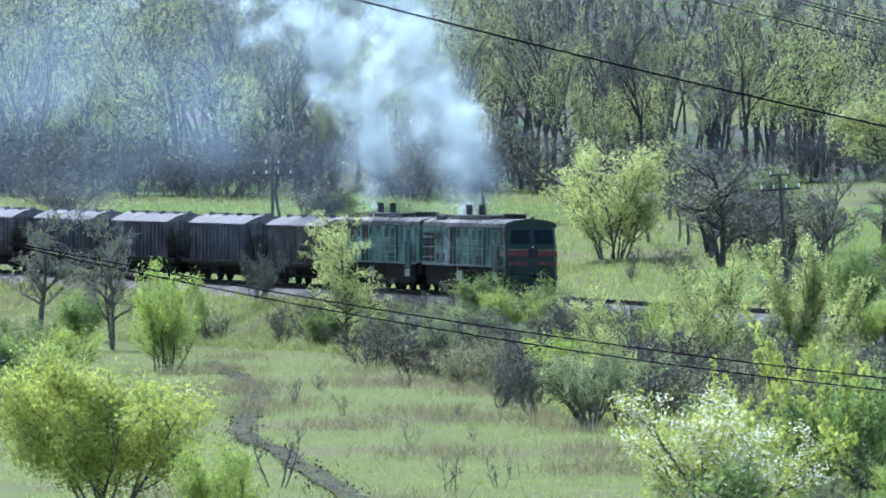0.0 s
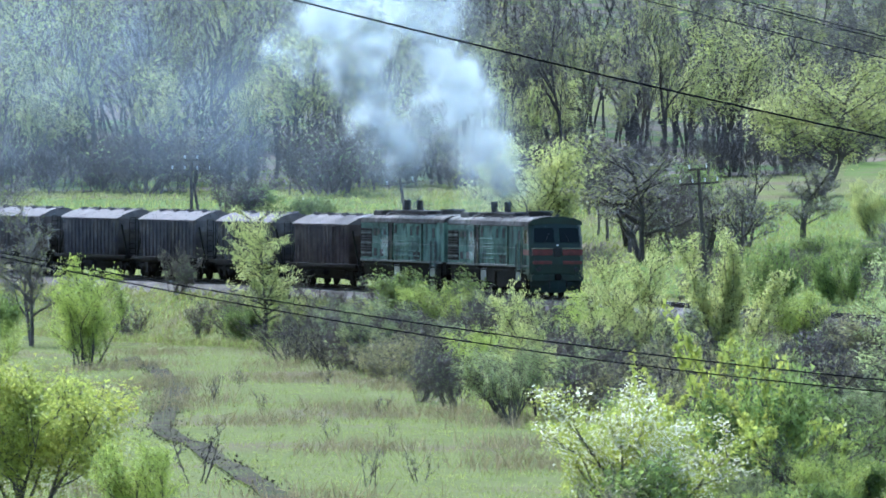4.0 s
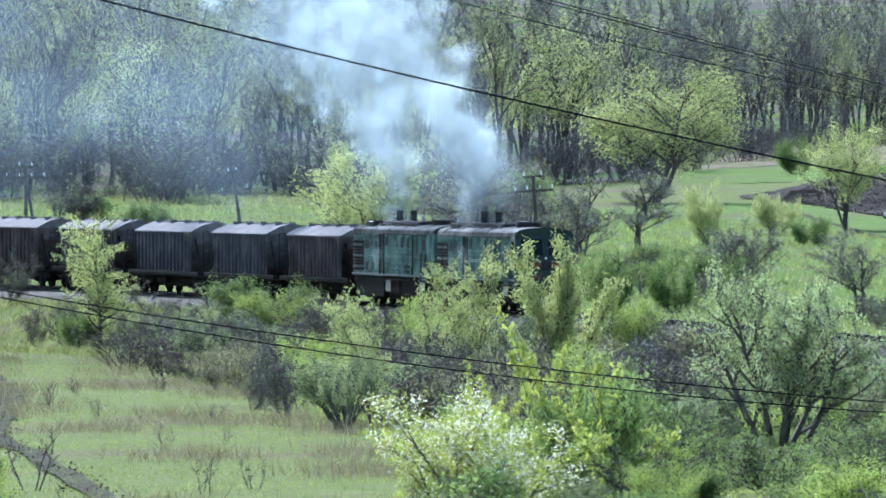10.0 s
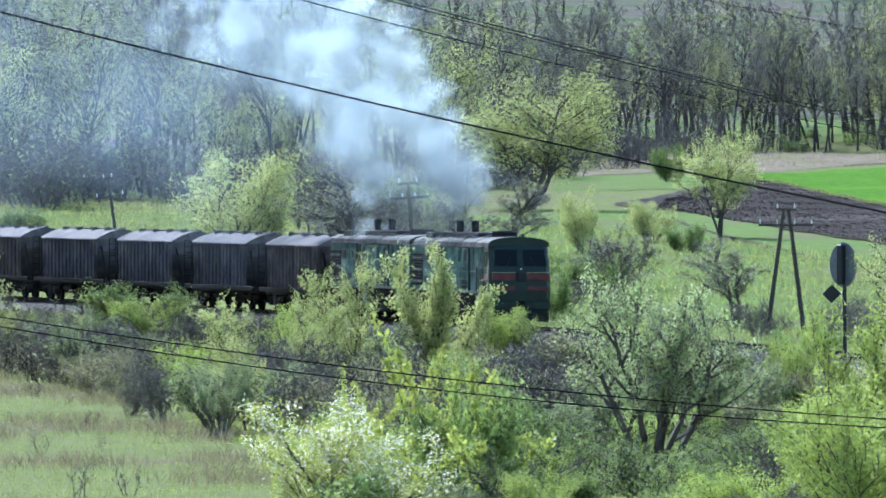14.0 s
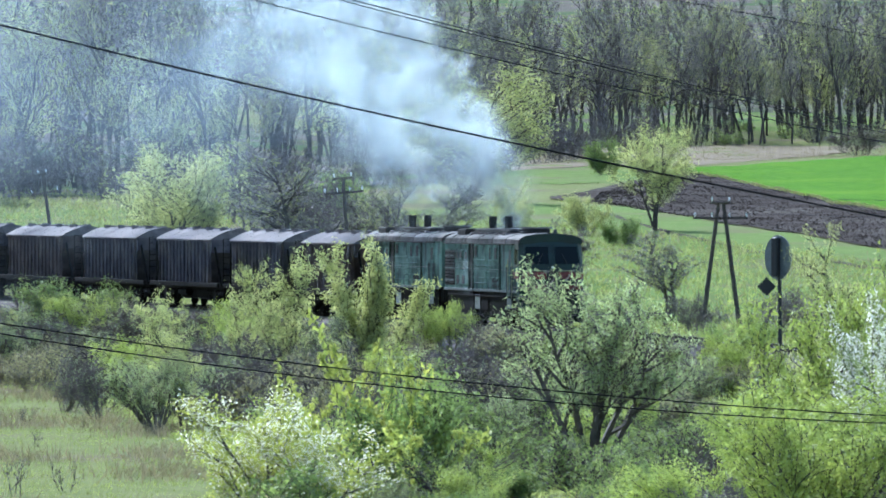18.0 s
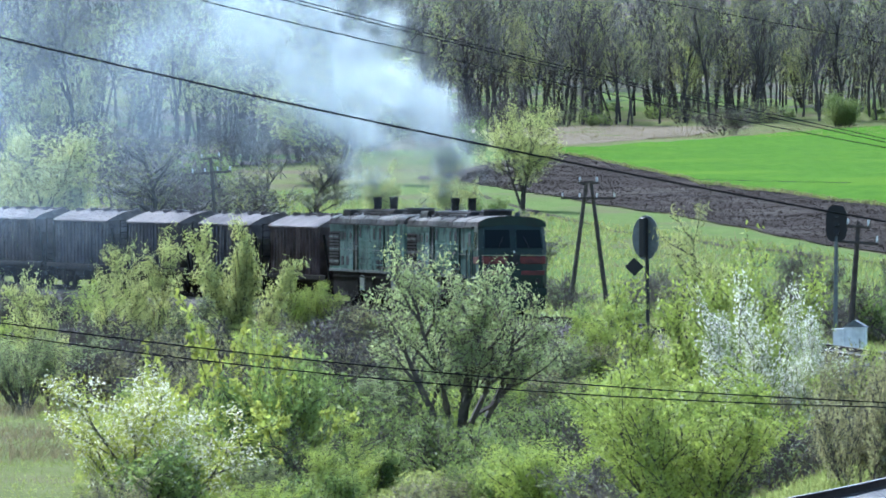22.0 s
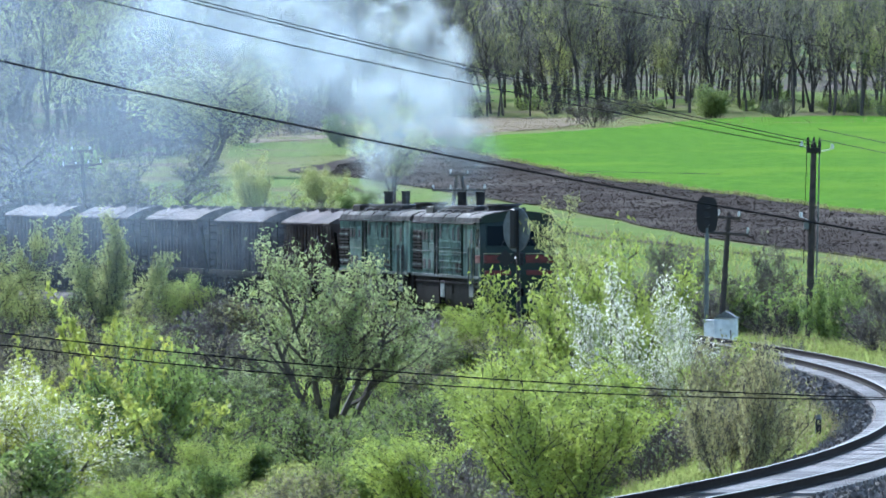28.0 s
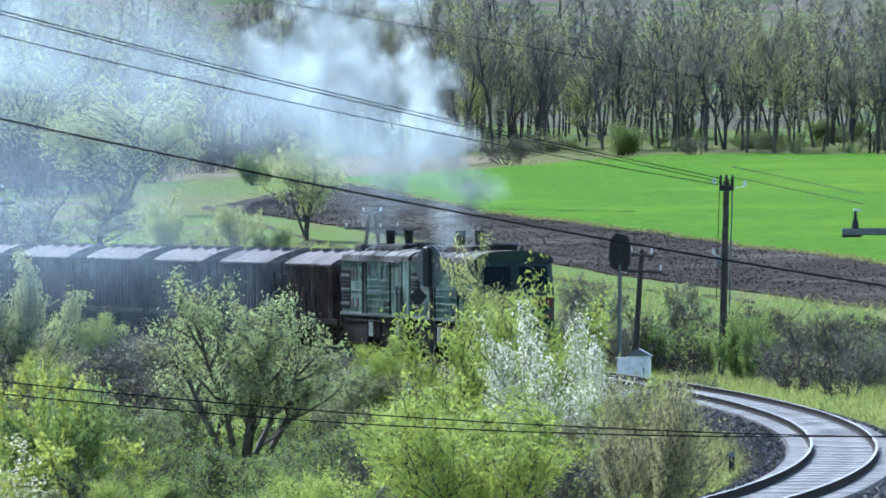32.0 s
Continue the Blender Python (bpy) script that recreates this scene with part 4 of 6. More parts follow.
def plant(kind, x, y, high=None, wide=1.0, seed=None, coarse=False):
    """Plant one tree or shrub of a kind; high in metres, wide its width against the usual."""
    spec, bark, crowns, usual, category, words = KINDS[kind]
    rng = np.random.default_rng(int(abs(x * 131 + y * 17) * 10) if seed is None else seed)
    v = int(rng.integers(VARIANTS))
    z = float(ground(np.array([x]), np.array([y]))[0]) - 0.06
    k = (high or usual) / usual
    m = Matrix.Translation((x, y, z)) @ Matrix.Rotation(rng.random() * 6.283, 4, "Z") @ Matrix.Diagonal((k * wide, k * wide, k, 1))
    fine = not coarse
    if (kind, v, fine) in MADE:
        first = MADE[kind, v, fine]
        return copy_thing(first, m @ Matrix.Diagonal((1 / first.scale.x, 1 / first.scale.y, 1 / first.scale.z, 1)))
    g = np.random.default_rng(900 + v * 37 + len(kind) * 5)
    rows = grow(g, **spec)
    tall = rows[:, 5].max()
    rows[:, :6] *= usual / tall
    span = 2 * np.percentile(np.hypot(rows[:, 3], rows[:, 4]), 88)
    rows[:, [0, 1, 3, 4]] *= BROAD[kind] * usual / span
    name = {"tree": "tree", "shrub": "shrub"}[category]
    ob = thing(name, words, category)
    vs, fs = bar_mesh(rows, 0.02 if kind.startswith("hill") else 0.008)
    trunk = raw("trunk", vs, fs, bark, ob)
    if spec["stems"] > 2:
        tagged(trunk, kind="stuff")
    for nm, mat, n, size, slim, scatter, level in crowns:
        if not fine:
            n, size = int(n * 0.35), size * 1.4
        pts = along(g, rows, n, scatter, level)
        pts = pts[pts[:, 2] > 0.15 * (usual if kind.startswith("hill") else 0.6)]
        vs, fs = leaf_mesh(g, pts, size, slim, 0.6 if nm == "twig_crown" else 0.0)
        tagged(raw(nm, vs, fs, mat, ob), kind="stuff")
    ob.matrix_basis = m
    MADE[kind, v, fine] = ob
    return ob



# trees and shrubs one by one: x, y, height, width against the usual
for x, y, high, wide in (
    (2.3, 209.5, 2.5, 1.3), (4.0, 150.3, 3.2, 1.08), (5.2, 323.5, 3.1, 0.90), (-3.3, 229.8, 1.8, 1.3), (5.4, 216.8, 4.0, 1.10),
    (-28.8, 470.6, 3.1, 1.52), (-17.1, 422.8, 4.2, 1.02), (-20.6, 216.8, 2.7, 1.07), (-43.8, 430.3, 5.8, 0.87),
    (-6.8, 398.3, 3.2, 1.07), (7.0, 245.5, 7.2, 0.8), (6.0, 217.0, 4.4, 1.27), (8.1, 284.3, 3.2, 1.38), (5.9, 269.5, 2.9, 1.61),
    (10.8, 229.0, 2.6, 1.03),
):
    plant("spring", x, y, high, wide)
for x, y, high, wide in (
    (8.2, 172.0, 3.0, 0.59), (9.6, 210.3, 3.1, 0.83), (9.1, 193.8, 1.7, 1.06), (11.5, 245.3, 1.5, 1.26),
):
    plant("olive", x, y, high, wide)
for x, y, high, wide in (
    (0.9, 251.3, 1.3, 1.2), (1.1, 222.0, 1.8, 1.1), (-58.7, 521.3, 3.2, 1.05), (-48.2, 399.6, 2.4, 1.17),
    (-41.6, 500.6, 2.2, 1.08), (-29.3, 477.6, 2.9, 1.46), (-9.7, 469.6, 3.8, 0.73), (-5.1, 240.3, 4.1, 0.69),
    (2.0, 221.3, 1.8, 1.1), (-2.6, 238.5, 1.6, 1.2), (-0.1, 358.5, 2.6, 1.19), (6.4, 362.6, 1.8, 1.28), (9.1, 257.5, 2.9, 0.88),
    (3.9, 270.0, 2.0, 1.59), (20.3, 337.0, 3.2, 0.63), (1.5, 770.1, 3.6, 0.75), (2.1, 571.3, 2.1, 0.97), (-6.0, 476.1, 3.3, 0.67),
    (-51.1, 626.1, 2.3, 1.43), (-45.9, 612.8, 1.8, 1.75),
):
    plant("deep", x, y, high, wide)
for x, y, high, wide in (
    (44.0, 978.7, 4.1, 1.34), (61.9, 1003.9, 2.9, 1.80), (72.3, 1026.7, 3.4, 1.57), (-19.4, 623.6, 3.8, 0.97),
):
    plant("deep", x, y, high, wide)
for x, y, high, wide in (
    (-15.9, 379.8, 5.4, 0.91), (-39.9, 496.1, 8.4, 0.96), (-13.5, 382.6, 7.2, 0.81), (-15.8, 328.0, 5.7, 0.74),
    (7.9, 272.3, 7.5, 0.50),
):
    plant("feather", x, y, high, wide)
for x, y, high, wide in (
    (-24.3, 223.0, 4.8, 1.23),
):
    plant("yellow", x, y, high, wide)
for x, y, high, wide in (
    (-53.5, 493.3, 8.6, 0.88), (-64.6, 550.6, 8.6, 1.13), (-19.5, 541.3, 8.1, 1.57), (4.4, 469.3, 5.1, 1.63),
    (-3.4, 516.8, 3.1, 1.56), (-9.5, 559.6, 5.6, 1.53),
):
    plant("bare_tree", x, y, high, wide)
for x, y, high, wide in (
    (-36.8, 487.8, 2.8, 1.48), (-34.4, 481.8, 2.5, 1.50), (-48.3, 527.1, 3.5, 0.84), (-24.3, 449.6, 3.9, 0.97),
    (-22.4, 358.0, 2.9, 1.05), (-27.9, 421.8, 2.1, 1.40), (-20.1, 347.0, 2.7, 1.00), (9.9, 201.5, 1.5, 1.15),
    (16.3, 299.8, 1.0, 1.26), (-4.7, 382.8, 2.0, 1.31), (18.1, 355.8, 4.6, 0.71), (24.3, 339.5, 3.2, 0.98),
    (25.6, 385.8, 2.1, 1.31), (18.6, 449.6, 3.6, 0.96), (-53.3, 623.1, 3.7, 1.80), (-70.5, 625.9, 3.3, 1.80),
    (28.6, 906.2, 3.5, 1.80), (52.2, 974.2, 2.6, 1.80), (76.4, 1017.4, 3.2, 1.80), (-2.2, 508.6, 4.1, 1.14),
):
    plant("bare", x, y, high, wide)
for x, y, high, wide in (
    (-8.0, 489.3, 2.9, 0.82),
):
    plant("bare", x, y, high, wide)
for x, y, high, wide in (
    (-16.6, 323.0, 3.3, 0.73), (0.05, 280.0, 7.0, 0.95),
):
    plant("grey", x, y, high, wide)
for x, y, high, wide in (
    (-10.0, 387.8, 7.4, 1.22),
):
    plant("tall", x, y, high, wide)
for x, y, high, wide in (
    (-8.8, 317.8, 3.8, 0.78), (-6.0, 242.0, 5.6, 0.7), (-4.6, 238.0, 4.4, 0.85), (-9.8, 273.8, 3.9, 0.66),
    (-7.1, 233.0, 4.0, 0.76),
):
    plant("shoots", x, y, high, wide)
for x, y, high, wide in (
    (-7.7, 219.3, 4.0, 1.44),
):
    plant("blossom", x, y, high, wide)
for x, y, high, wide in (
    (-22.0, 302.8, 0.9, 1.80), (-17.1, 250.8, 1.3, 1.38), (-15.8, 254.0, 1.0, 1.80), (-31.3, 360.6, 1.2, 1.75),
    (-22.6, 254.3, 2.0, 1.36), (-27.6, 341.0, 1.0, 1.17), (-22.5, 335.5, 1.0, 1.56), (-19.9, 303.3, 0.8, 1.15),
    (-32.1, 384.3, 1.0, 1.75), (-28.7, 390.6, 1.0, 1.75),
):
    plant("sprig", x, y, high, wide)
for x, y, high, wide in (
    (8.75, 236.0, 5.6, 0.78),
):
    plant("white", x, y, high, wide)
for x, y, high, wide in (
    (-27.8, 567.1, 8.2, 1.03), (-4.9, 569.1, 4.6, 0.78), (-0.4, 592.6, 3.1, 1.20),
):
    plant("pale", x, y, high, wide)
for x, y, high, wide in (
    (-9.8, 662.6, 11.1, 1.22),
):
    plant("spread", x, y, high, wide)
for x, y, high, wide in (
    (4.6, 600.3, 7.9, 0.73),
):
    plant("spread", x, y, high, wide)


# ---------------------------------------------------------------- thicket inside the curve, and the woods on the hill
rnd = np.random.default_rng(5)


def off_line(x, y):
    d = np.hypot(LX - x, LY - y)
    i = int(d.argmin())
    return (x - LX[i]) * math.cos(TH[i]) + (y - LY[i]) * math.sin(TH[i])


count = 0
while count < 150:
    y = 192 + 275 * rnd.random() ** 0.85
    edge = np.interp(y, [170, 230, 290, 360, 430, 470], [-9.5, -10.5, -13.0, -20.5, -31, -36])
    x = edge + (22 - edge) * rnd.random()
    o = off_line(x, y)
    if o > -3.9 or x < edge or (x > 8 and y < 245):
        continue
    kind = ("deep", "grey", "bare", "spring", "deep", "spring", "olive")[int(rnd.integers(7))]
    if y > 300 and rnd.random() < 0.85:
        kind = ("bare", "olive", "grey")[int(rnd.integers(3))]
    high = {"deep": 2.4, "grey": 3.2, "bare": 3.0, "spring": 2.9, "olive": 2.6}[kind] * (0.75 + 0.5 * rnd.random())
    if o > -9:
        high = min(high, 2.0)
    if o > -5.5:
        high = min(high, 1.2)
    if y < 320:
        high = min(high, 1.7 + 0.9 * rnd.random())
    if y < 290 and -7 < x < 3.5:
        high = min(high, 1.35)
    plant(kind, x, y, high, 1.0 + 0.5 * rnd.random(), coarse=True)
    count += 1
# scrub wood close behind the line
for k in range(75):
    az = -7.5 + 6.4 * rnd.random()
    y = np.interp(az, [-7.5, -5, -3.5, -2, -1], [650, 658, 656, 540, 500]) + 60 * rnd.random()
    x = y * math.tan(radians(az))
    if off_line(x, y) < 11:
        continue
    kind = ("bare_tree", "bare", "hill_bare", "bare_tree", "hill_bud", "bare")[int(rnd.integers(6))]
    plant(kind, x, y, 3.5 + 4.0 * rnd.random(), 1.25, coarse=True)
# low green growth round the yellow tree
for k in range(34):
    y = 300 + 190 * rnd.random()
    x = y * math.tan(radians(-8.4 + 3.0 * rnd.random()))
    if x > np.interp(y, [250, 320, 440, 490], [-26, -36, -49, -56]):
        continue
    plant(("deep", "spring", "deep", "grey")[int(rnd.integers(4))], x, y, 1.4 + 1.3 * rnd.random(), 1.3, coarse=True)
for k in range(40):
    az = -3.0 + 7.5 * rnd.random()
    y = np.interp(az, [-3, 0, 2, 3, 4.5], [500, 440, 370, 330, 300]) + 60 * rnd.random() ** 1.5
    x = y * math.tan(radians(az))
    if off_line(x, y) < 7:
        continue
    plant(("bare", "deep", "bare", "bare_tree")[int(rnd.integers(4))], x, y, 1.3 + 1.5 * rnd.random(), 1.2, coarse=True)

spots, later = [], []
for k in range(9000):
    az = -9.8 + 15.5 * rnd.random()
    start = np.interp(az, [-9.8, -3.0, -1.2, -0.4, 0.6, 2.5, 6], [672, 690, 745, 930, 985, 1000, 965])
    y = start + 200 * rnd.random() ** 2.2
    x = y * math.tan(radians(az))
    if all((x - p) ** 2 + (y - q) ** 2 > 3.4 ** 2 for p, q in spots):
        spots.append((x, y))
near_spots = sorted(spots[:560], key=lambda p: p[1] - float(np.interp(math.degrees(math.atan2(p[0], p[1])), [-9.8, -3.0, -1.2, -0.4, 0.6, 2.5, 6], [672, 690, 745, 930, 985, 1000, 965])))
extra = []
for k in range(230):
    az = -0.6 + 6.4 * rnd.random()
    y = float(np.interp(az, [-1.2, -0.4, 0.6, 2.5, 6], [745, 930, 985, 1000, 965])) + 70 * rnd.random()
    extra.append((y * math.tan(radians(az)), y))
near_spots += extra
for x, y in near_spots[:190]:
    a = rnd.random()
    green = 0.14 if x < -0.03 * y else 0.0
    green -= 0.16 if x > -0.015 * y else 0.0
    kind = "hill_bare" if a < 0.5 - green else "hill_bud" if a < 0.88 - green * 0.5 else "hill_green"
    plant(kind, x, y, KINDS[kind][3] * (0.7 + 0.45 * rnd.random()), 1.0, coarse=False)


def far_woods():
    """The woods higher up the hill, joined: light trees of trunk, limbs and leaf tufts."""
    g = np.random.default_rng(77)
    tv, tf, lv, lf, wv, wf = [], [], [], [], [], []
    nt = nl = nw = 0
    for n in range(1000 + len(near_spots) - 190):
        y = 790 + 800 * g.random() ** 1.7
        az = -11 + 18 * g.random()
        x = y * math.tan(radians(az))
        start = np.interp(az, [-9.5, -3.0, -1.0, 0.6, 2.5, 6], [780, 800, 870, 1120, 1130, 1090])
        if n >= 1000:
            x, y = near_spots[n - 1000 + 190]
        elif y < start:
            continue
        z = float(ground(np.array([x]), np.array([y]))[0])
        h = 11 + 6 * g.random()
        rows = grow(g, 1, h * 0.85, 0.1, 0.17, 2, (8, 3), 0.38, 40, 0.08, seg=3, first=0.3)
        rows[:, [0, 3]] += x
        rows[:, [1, 4]] += y
        rows[:, [2, 5]] += z - 0.1
        v, f = bar_mesh(rows, 0.03)
        tv.append(v)
        tf.append(f + nt)
        nt += len(v)
        pts = along(g, rows, int((90 + 600 * g.random() ** 3) * (1.6 if az < -3.5 else 0.4)), 0.45, 1)
        v, f = leaf_mesh(g, pts, 0.15, 0.45)
        tw, twf = leaf_mesh(g, along(g, rows, 300, 0.25, 1), 0.55, 0.045, 0.6)
        wv.append(tw)
        wf.append(twf + nw)
        nw += len(tw)
        lv.append(v)
        lf.append(f + nl)
        nl += len(v)
    ob = thing("far_woods", "distant spring woodland of bare and budding trees on the hillside", "woodland", kind="stuff")
    raw("trunk_mass", np.concatenate(tv), np.concatenate(tf), "bark", ob)
    raw("crown_mass", np.concatenate(lv), np.concatenate(lf), "leaf_bud", ob)
    raw("twig_mass", np.concatenate(wv), np.concatenate(wf), "twig", ob)


def brush(name, words, spots, tall, bark, twig, leaf, leaves, size, seed):
    """Scrub of many stems, joined: stems, fine twigs and leaves."""
    g = np.random.default_rng(seed)
    mass = {"stem_mass": (bark, []), "twig_mass": (twig, []), "leaf_mass": (leaf, [])}
    for x, y in spots:
        z = float(ground(np.array([x]), np.array([y]))[0])
        h = tall * (0.6 + 0.6 * g.random())
        rows = grow(g, 6, h, 0.7, 0.035, 2, (6, 4), 0.5, 40, 0.05, seg=3, first=0.08, root=0.5)
        rows[:, [2, 5]] *= h / rows[:, 5].max()
        rows[:, :6] += np.array((x, y, z - 0.1, x, y, z - 0.1))
        mass["stem_mass"][1].append(bar_mesh(rows, 0.01))
        mass["twig_mass"][1].append(leaf_mesh(g, along(g, rows, 420, 0.07, 1), 0.17, 0.05, 0.6))
        if leaves:
            mass["leaf_mass"][1].append(leaf_mesh(g, along(g, rows, int(leaves * (0.4 + 1.2 * g.random())), 0.1, 1), size, 0.5))
    ob = thing(name, words, "scrub", kind="stuff")
    for nm, (material, pieces) in mass.items():
        if pieces:
            faces, start = [], 0
            for v, f in pieces:
                faces.append(f + start)
                start += len(v)
            raw(nm, np.concatenate([v for v, f in pieces]), np.concatenate(faces), material, ob)


def line_side(n, near, far, y0, y1):
    """Spots inside the curve, between two distances from the line."""
    out = []
    while len(out) < n:
        y = y0 + (y1 - y0) * rnd.random()
        x = float(np.interp(y, LY[::-1], LX[::-1])) - 28 * rnd.random()
        if near < -off_line(x, y) < far:
            out.append((x, y))
    return out


def edge_scrub():
    """Leafless scrub along the edge of the wood, joined."""
    g = np.random.default_rng(41)
    tv, tf, wv, wf = [], [], [], []
    nt = nw = 0
    for n in range(95):
        az = -9.2 + 9.6 * g.random()
        y = float(np.interp(az, [-9.5, -3.0, -1.0, 0.6], [650, 670, 728, 960])) + 24 * g.random()
        x = y * math.tan(radians(az))
        z = float(ground(np.array([x]), np.array([y]))[0])
        rows = grow(g, 6, 2.6 + 2.2 * g.random(), 0.7, 0.05, 2, (6, 4), 0.5, 40, 0.06, seg=3, first=0.1, root=1.0)
        rows[:, [0, 3]] += x
        rows[:, [1, 4]] += y
        rows[:, [2, 5]] += z - 0.1
        v, f = bar_mesh(rows, 0.02)
        tv.append(v)
        tf.append(f + nt)
        nt += len(v)
        v, f = leaf_mesh(g, along(g, rows, 700, 0.2, 1), 0.3, 0.06, 0.6)
        wv.append(v)
        wf.append(f + nw)
        nw += len(v)
    ob = thing("edge_scrub", "leafless grey-brown scrub along the edge of the wood", "scrub", kind="stuff")
    raw("stem_mass", np.concatenate(tv), np.concatenate(tf), "bark", ob)
    raw("twig_mass", np.concatenate(wv), np.concatenate(wf), "twig", ob)


far_woods()
edge_scrub()
brush("line_scrub", "leafless brown scrub along the foot of the railway bank", line_side(110, 4.3, 9.5, 330, 520), 2.0, "bark_dark", "twig_dark", "leaf_grey", 160, 0.045, 61)
brush("green_scrub", "green scrub filling the ground between the shrubs", line_side(100, 6, 22, 235, 380), 1.9, "bark_dark", "twig_dark", "leaf_deep", 1100, 0.05, 62)
brush("brown_thicket", "grey-brown bare thicket beside the meadow", line_side(115, 9, 22, 320, 455), 2.7, "bark_dark", "twig_dark", "leaf_olive", 300, 0.05, 63)


def behind_line(n):
    """Spots on the rough ground behind the outer part of the curve."""
    out = []
    while len(out) < n:
        az, y = 1.6 + 4.2 * rnd.random(), 270 + 190 * rnd.random()
        x = y * math.tan(radians(az))
        if 7 < off_line(x, y) < 45:
            out.append((x, y))
    return out


def wood_edge(n):
    """Spots under the first trees of the wood beyond the fields."""
    out = []
    while len(out) < n:
        az = -0.9 + 6.7 * rnd.random()
        y = float(np.interp(az, [-1.2, -0.4, 0.6, 2.5, 6], [745, 930, 985, 1000, 965])) - 6 + 60 * rnd.random() ** 1.6
        out.append((y * math.tan(radians(az)), y))
    return out


brush("wood_undergrowth", "low green undergrowth beneath the first trees of the wood", wood_edge(48), 2.1, "bark", "twig", "leaf_deep", 900, 0.09, 65)
brush("wood_saplings", "thin leafless saplings along the edge of the wood", wood_edge(40), 4.2, "bark", "twig", "leaf_bud", 260, 0.09, 66)
brush("rough_scrub", "bare brown scrub on the rough ground behind the railway", behind_line(60), 1.9, "bark_dark", "twig_dark", "leaf_olive", 120, 0.05, 64)


# ---------------------------------------------------------------- poles, wires and signals


def insulator(parent, x, y, z):
    bm = rod(bmesh.new(), (x, y, z), (x, y, z + 0.1), 0.035, sides=6)
    rod(bm, (x, y, z + 0.1), (x, y, z + 0.2), 0.062, 0.04, 10)
    rod(bm, (x, y, z + 0.2), (x, y, z + 0.26), 0.05, 0.035, 10)
    part("insulator", bm, "porcelain", parent, "white porcelain insulator")


def line_pole(x, y, base, top, lean=0.0, arms=((-0.35, 0.55, 4), (-1.05, 1.35, 4)), brace=False, name="telegraph_pole", words="old dark wooden telegraph pole with cross-arms"):
    """A pole with cross-arms (drop from the top, half width, insulators)."""
    ob = thing(name, words, "utility pole", "poles beside the railway", pose(x, y, base, 0, lean, -8))
    h = top - base
    if brace:
        for s in (-1, 1):
            part("leg", rod(bmesh.new(), (s * 1.05, 0, -0.3), (s * 0.12, 0, h), 0.14, 0.1, 9), "old_wood", ob)
        part("tie_bolt", boxed(-0.3, 0.3, -0.06, 0.06, h - 0.15, h), "old_wood", ob)
    else:
        part("post", rod(bmesh.new(), (0, 0, -0.3), (0, 0, h), 0.14, 0.1, 9), "old_wood", ob)
    for drop, half, n in arms:
        z = h + drop
        arm = part("cross_arm", boxed(-half, half, -0.19, -0.08, z - 0.06, z + 0.06, 0.015), "old_wood", ob)
        for k in range(n):
            u = -half + 0.08 + (2 * half - 0.16) * k / (n - 1)
            if n > 2 and abs(u) < 0.2:
                continue
            insulator(arm, u, -0.135, z + 0.05)
    return ob


a_pole = line_pole(-50.3, 562, 0.6, 8.34, arms=((-0.05, 0.5, 2), (-0.75, 1.35, 4)))
part("strut", rod(bmesh.new(), (1.25, 0.2, -0.3), (0.1, 0.1, 6.2), 0.12, 0.09, 8), "old_wood", a_pole)
line_pole(-35.4, 560, 1.1, 8.1, lean=-8, arms=((-0.05, 0.35, 2), (-1.3, 0.95, 3)))
line_pole(-14.2, 500, 0.8, 7.55, lean=-4, arms=((-0.05, 0.6, 3), (-0.9, 1.2, 4)))
line_pole(7.1, 462, -0.75, 6.1, arms=((-0.1, 0.55, 2), (-0.95, 1.5, 4)), brace=True, words="old dark wooden A-shaped telegraph pole with cross-arms")
line_pole(15.95, 345, -0.9, 4.3, lean=4, arms=((-0.2, 0.5, 2), (-0.85, 0.9, 3)))


def tall_pole():
    """The power pole with its crown of insulators, conduit and switch box."""
    ob = thing("power_pole", "tall dark concrete power pole with insulators and conduit", "utility pole", at=pose(19.5, 344, -1.0, 0, 1.6))
    part("post", rod(bmesh.new(), (0, 0, -0.3), (0, 0, 8.1), 0.17, 0.12, 10), "old_wood", ob)
    part("conduit", rod(bmesh.new(), (0.24, -0.05, 0.6), (0.24, -0.05, 7.9), 0.035, sides=6), "steel_grey", ob)
    part("loose_wire", rod(bmesh.new(), (-0.3, -0.05, 3.2), (-0.28, -0.05, 7.7), 0.015, sides=5), "cable", ob)
    head = part("crown_bracket", boxed(-0.3, 0.3, -0.15, 0.15, 7.7, 7.95, 0.04), "black_paint", ob)
    for x in (-0.24, 0.0, 0.24):
        part("crown_insulator", rod(bmesh.new(), (x, 0, 7.95), (x, 0, 8.35), 0.07, 0.05, 10), "black_paint", head)
    for x, z in ((-0.5, 8.0), (0.75, 7.9), (-0.45, 5.1)):
        bm = rod(bmesh.new(), (x * 0.4, 0, z - 0.1), (x, 0, z), 0.02, sides=5)
        rod(bm, (x, 0, z), (x, 0, z + 0.2), 0.08, 0.06, 10)
        part("side_insulator", bm, "porcelain", ob, "white porcelain insulator")
    part("switch_box", boxed(-0.32, -0.12, -0.25, -0.02, 4.6, 5.0, 0.02), "steel_grey", ob)
    part("lower_box", boxed(0.1, 0.35, -0.3, -0.1, 1.6, 2.0, 0.02), "black_paint", ob)


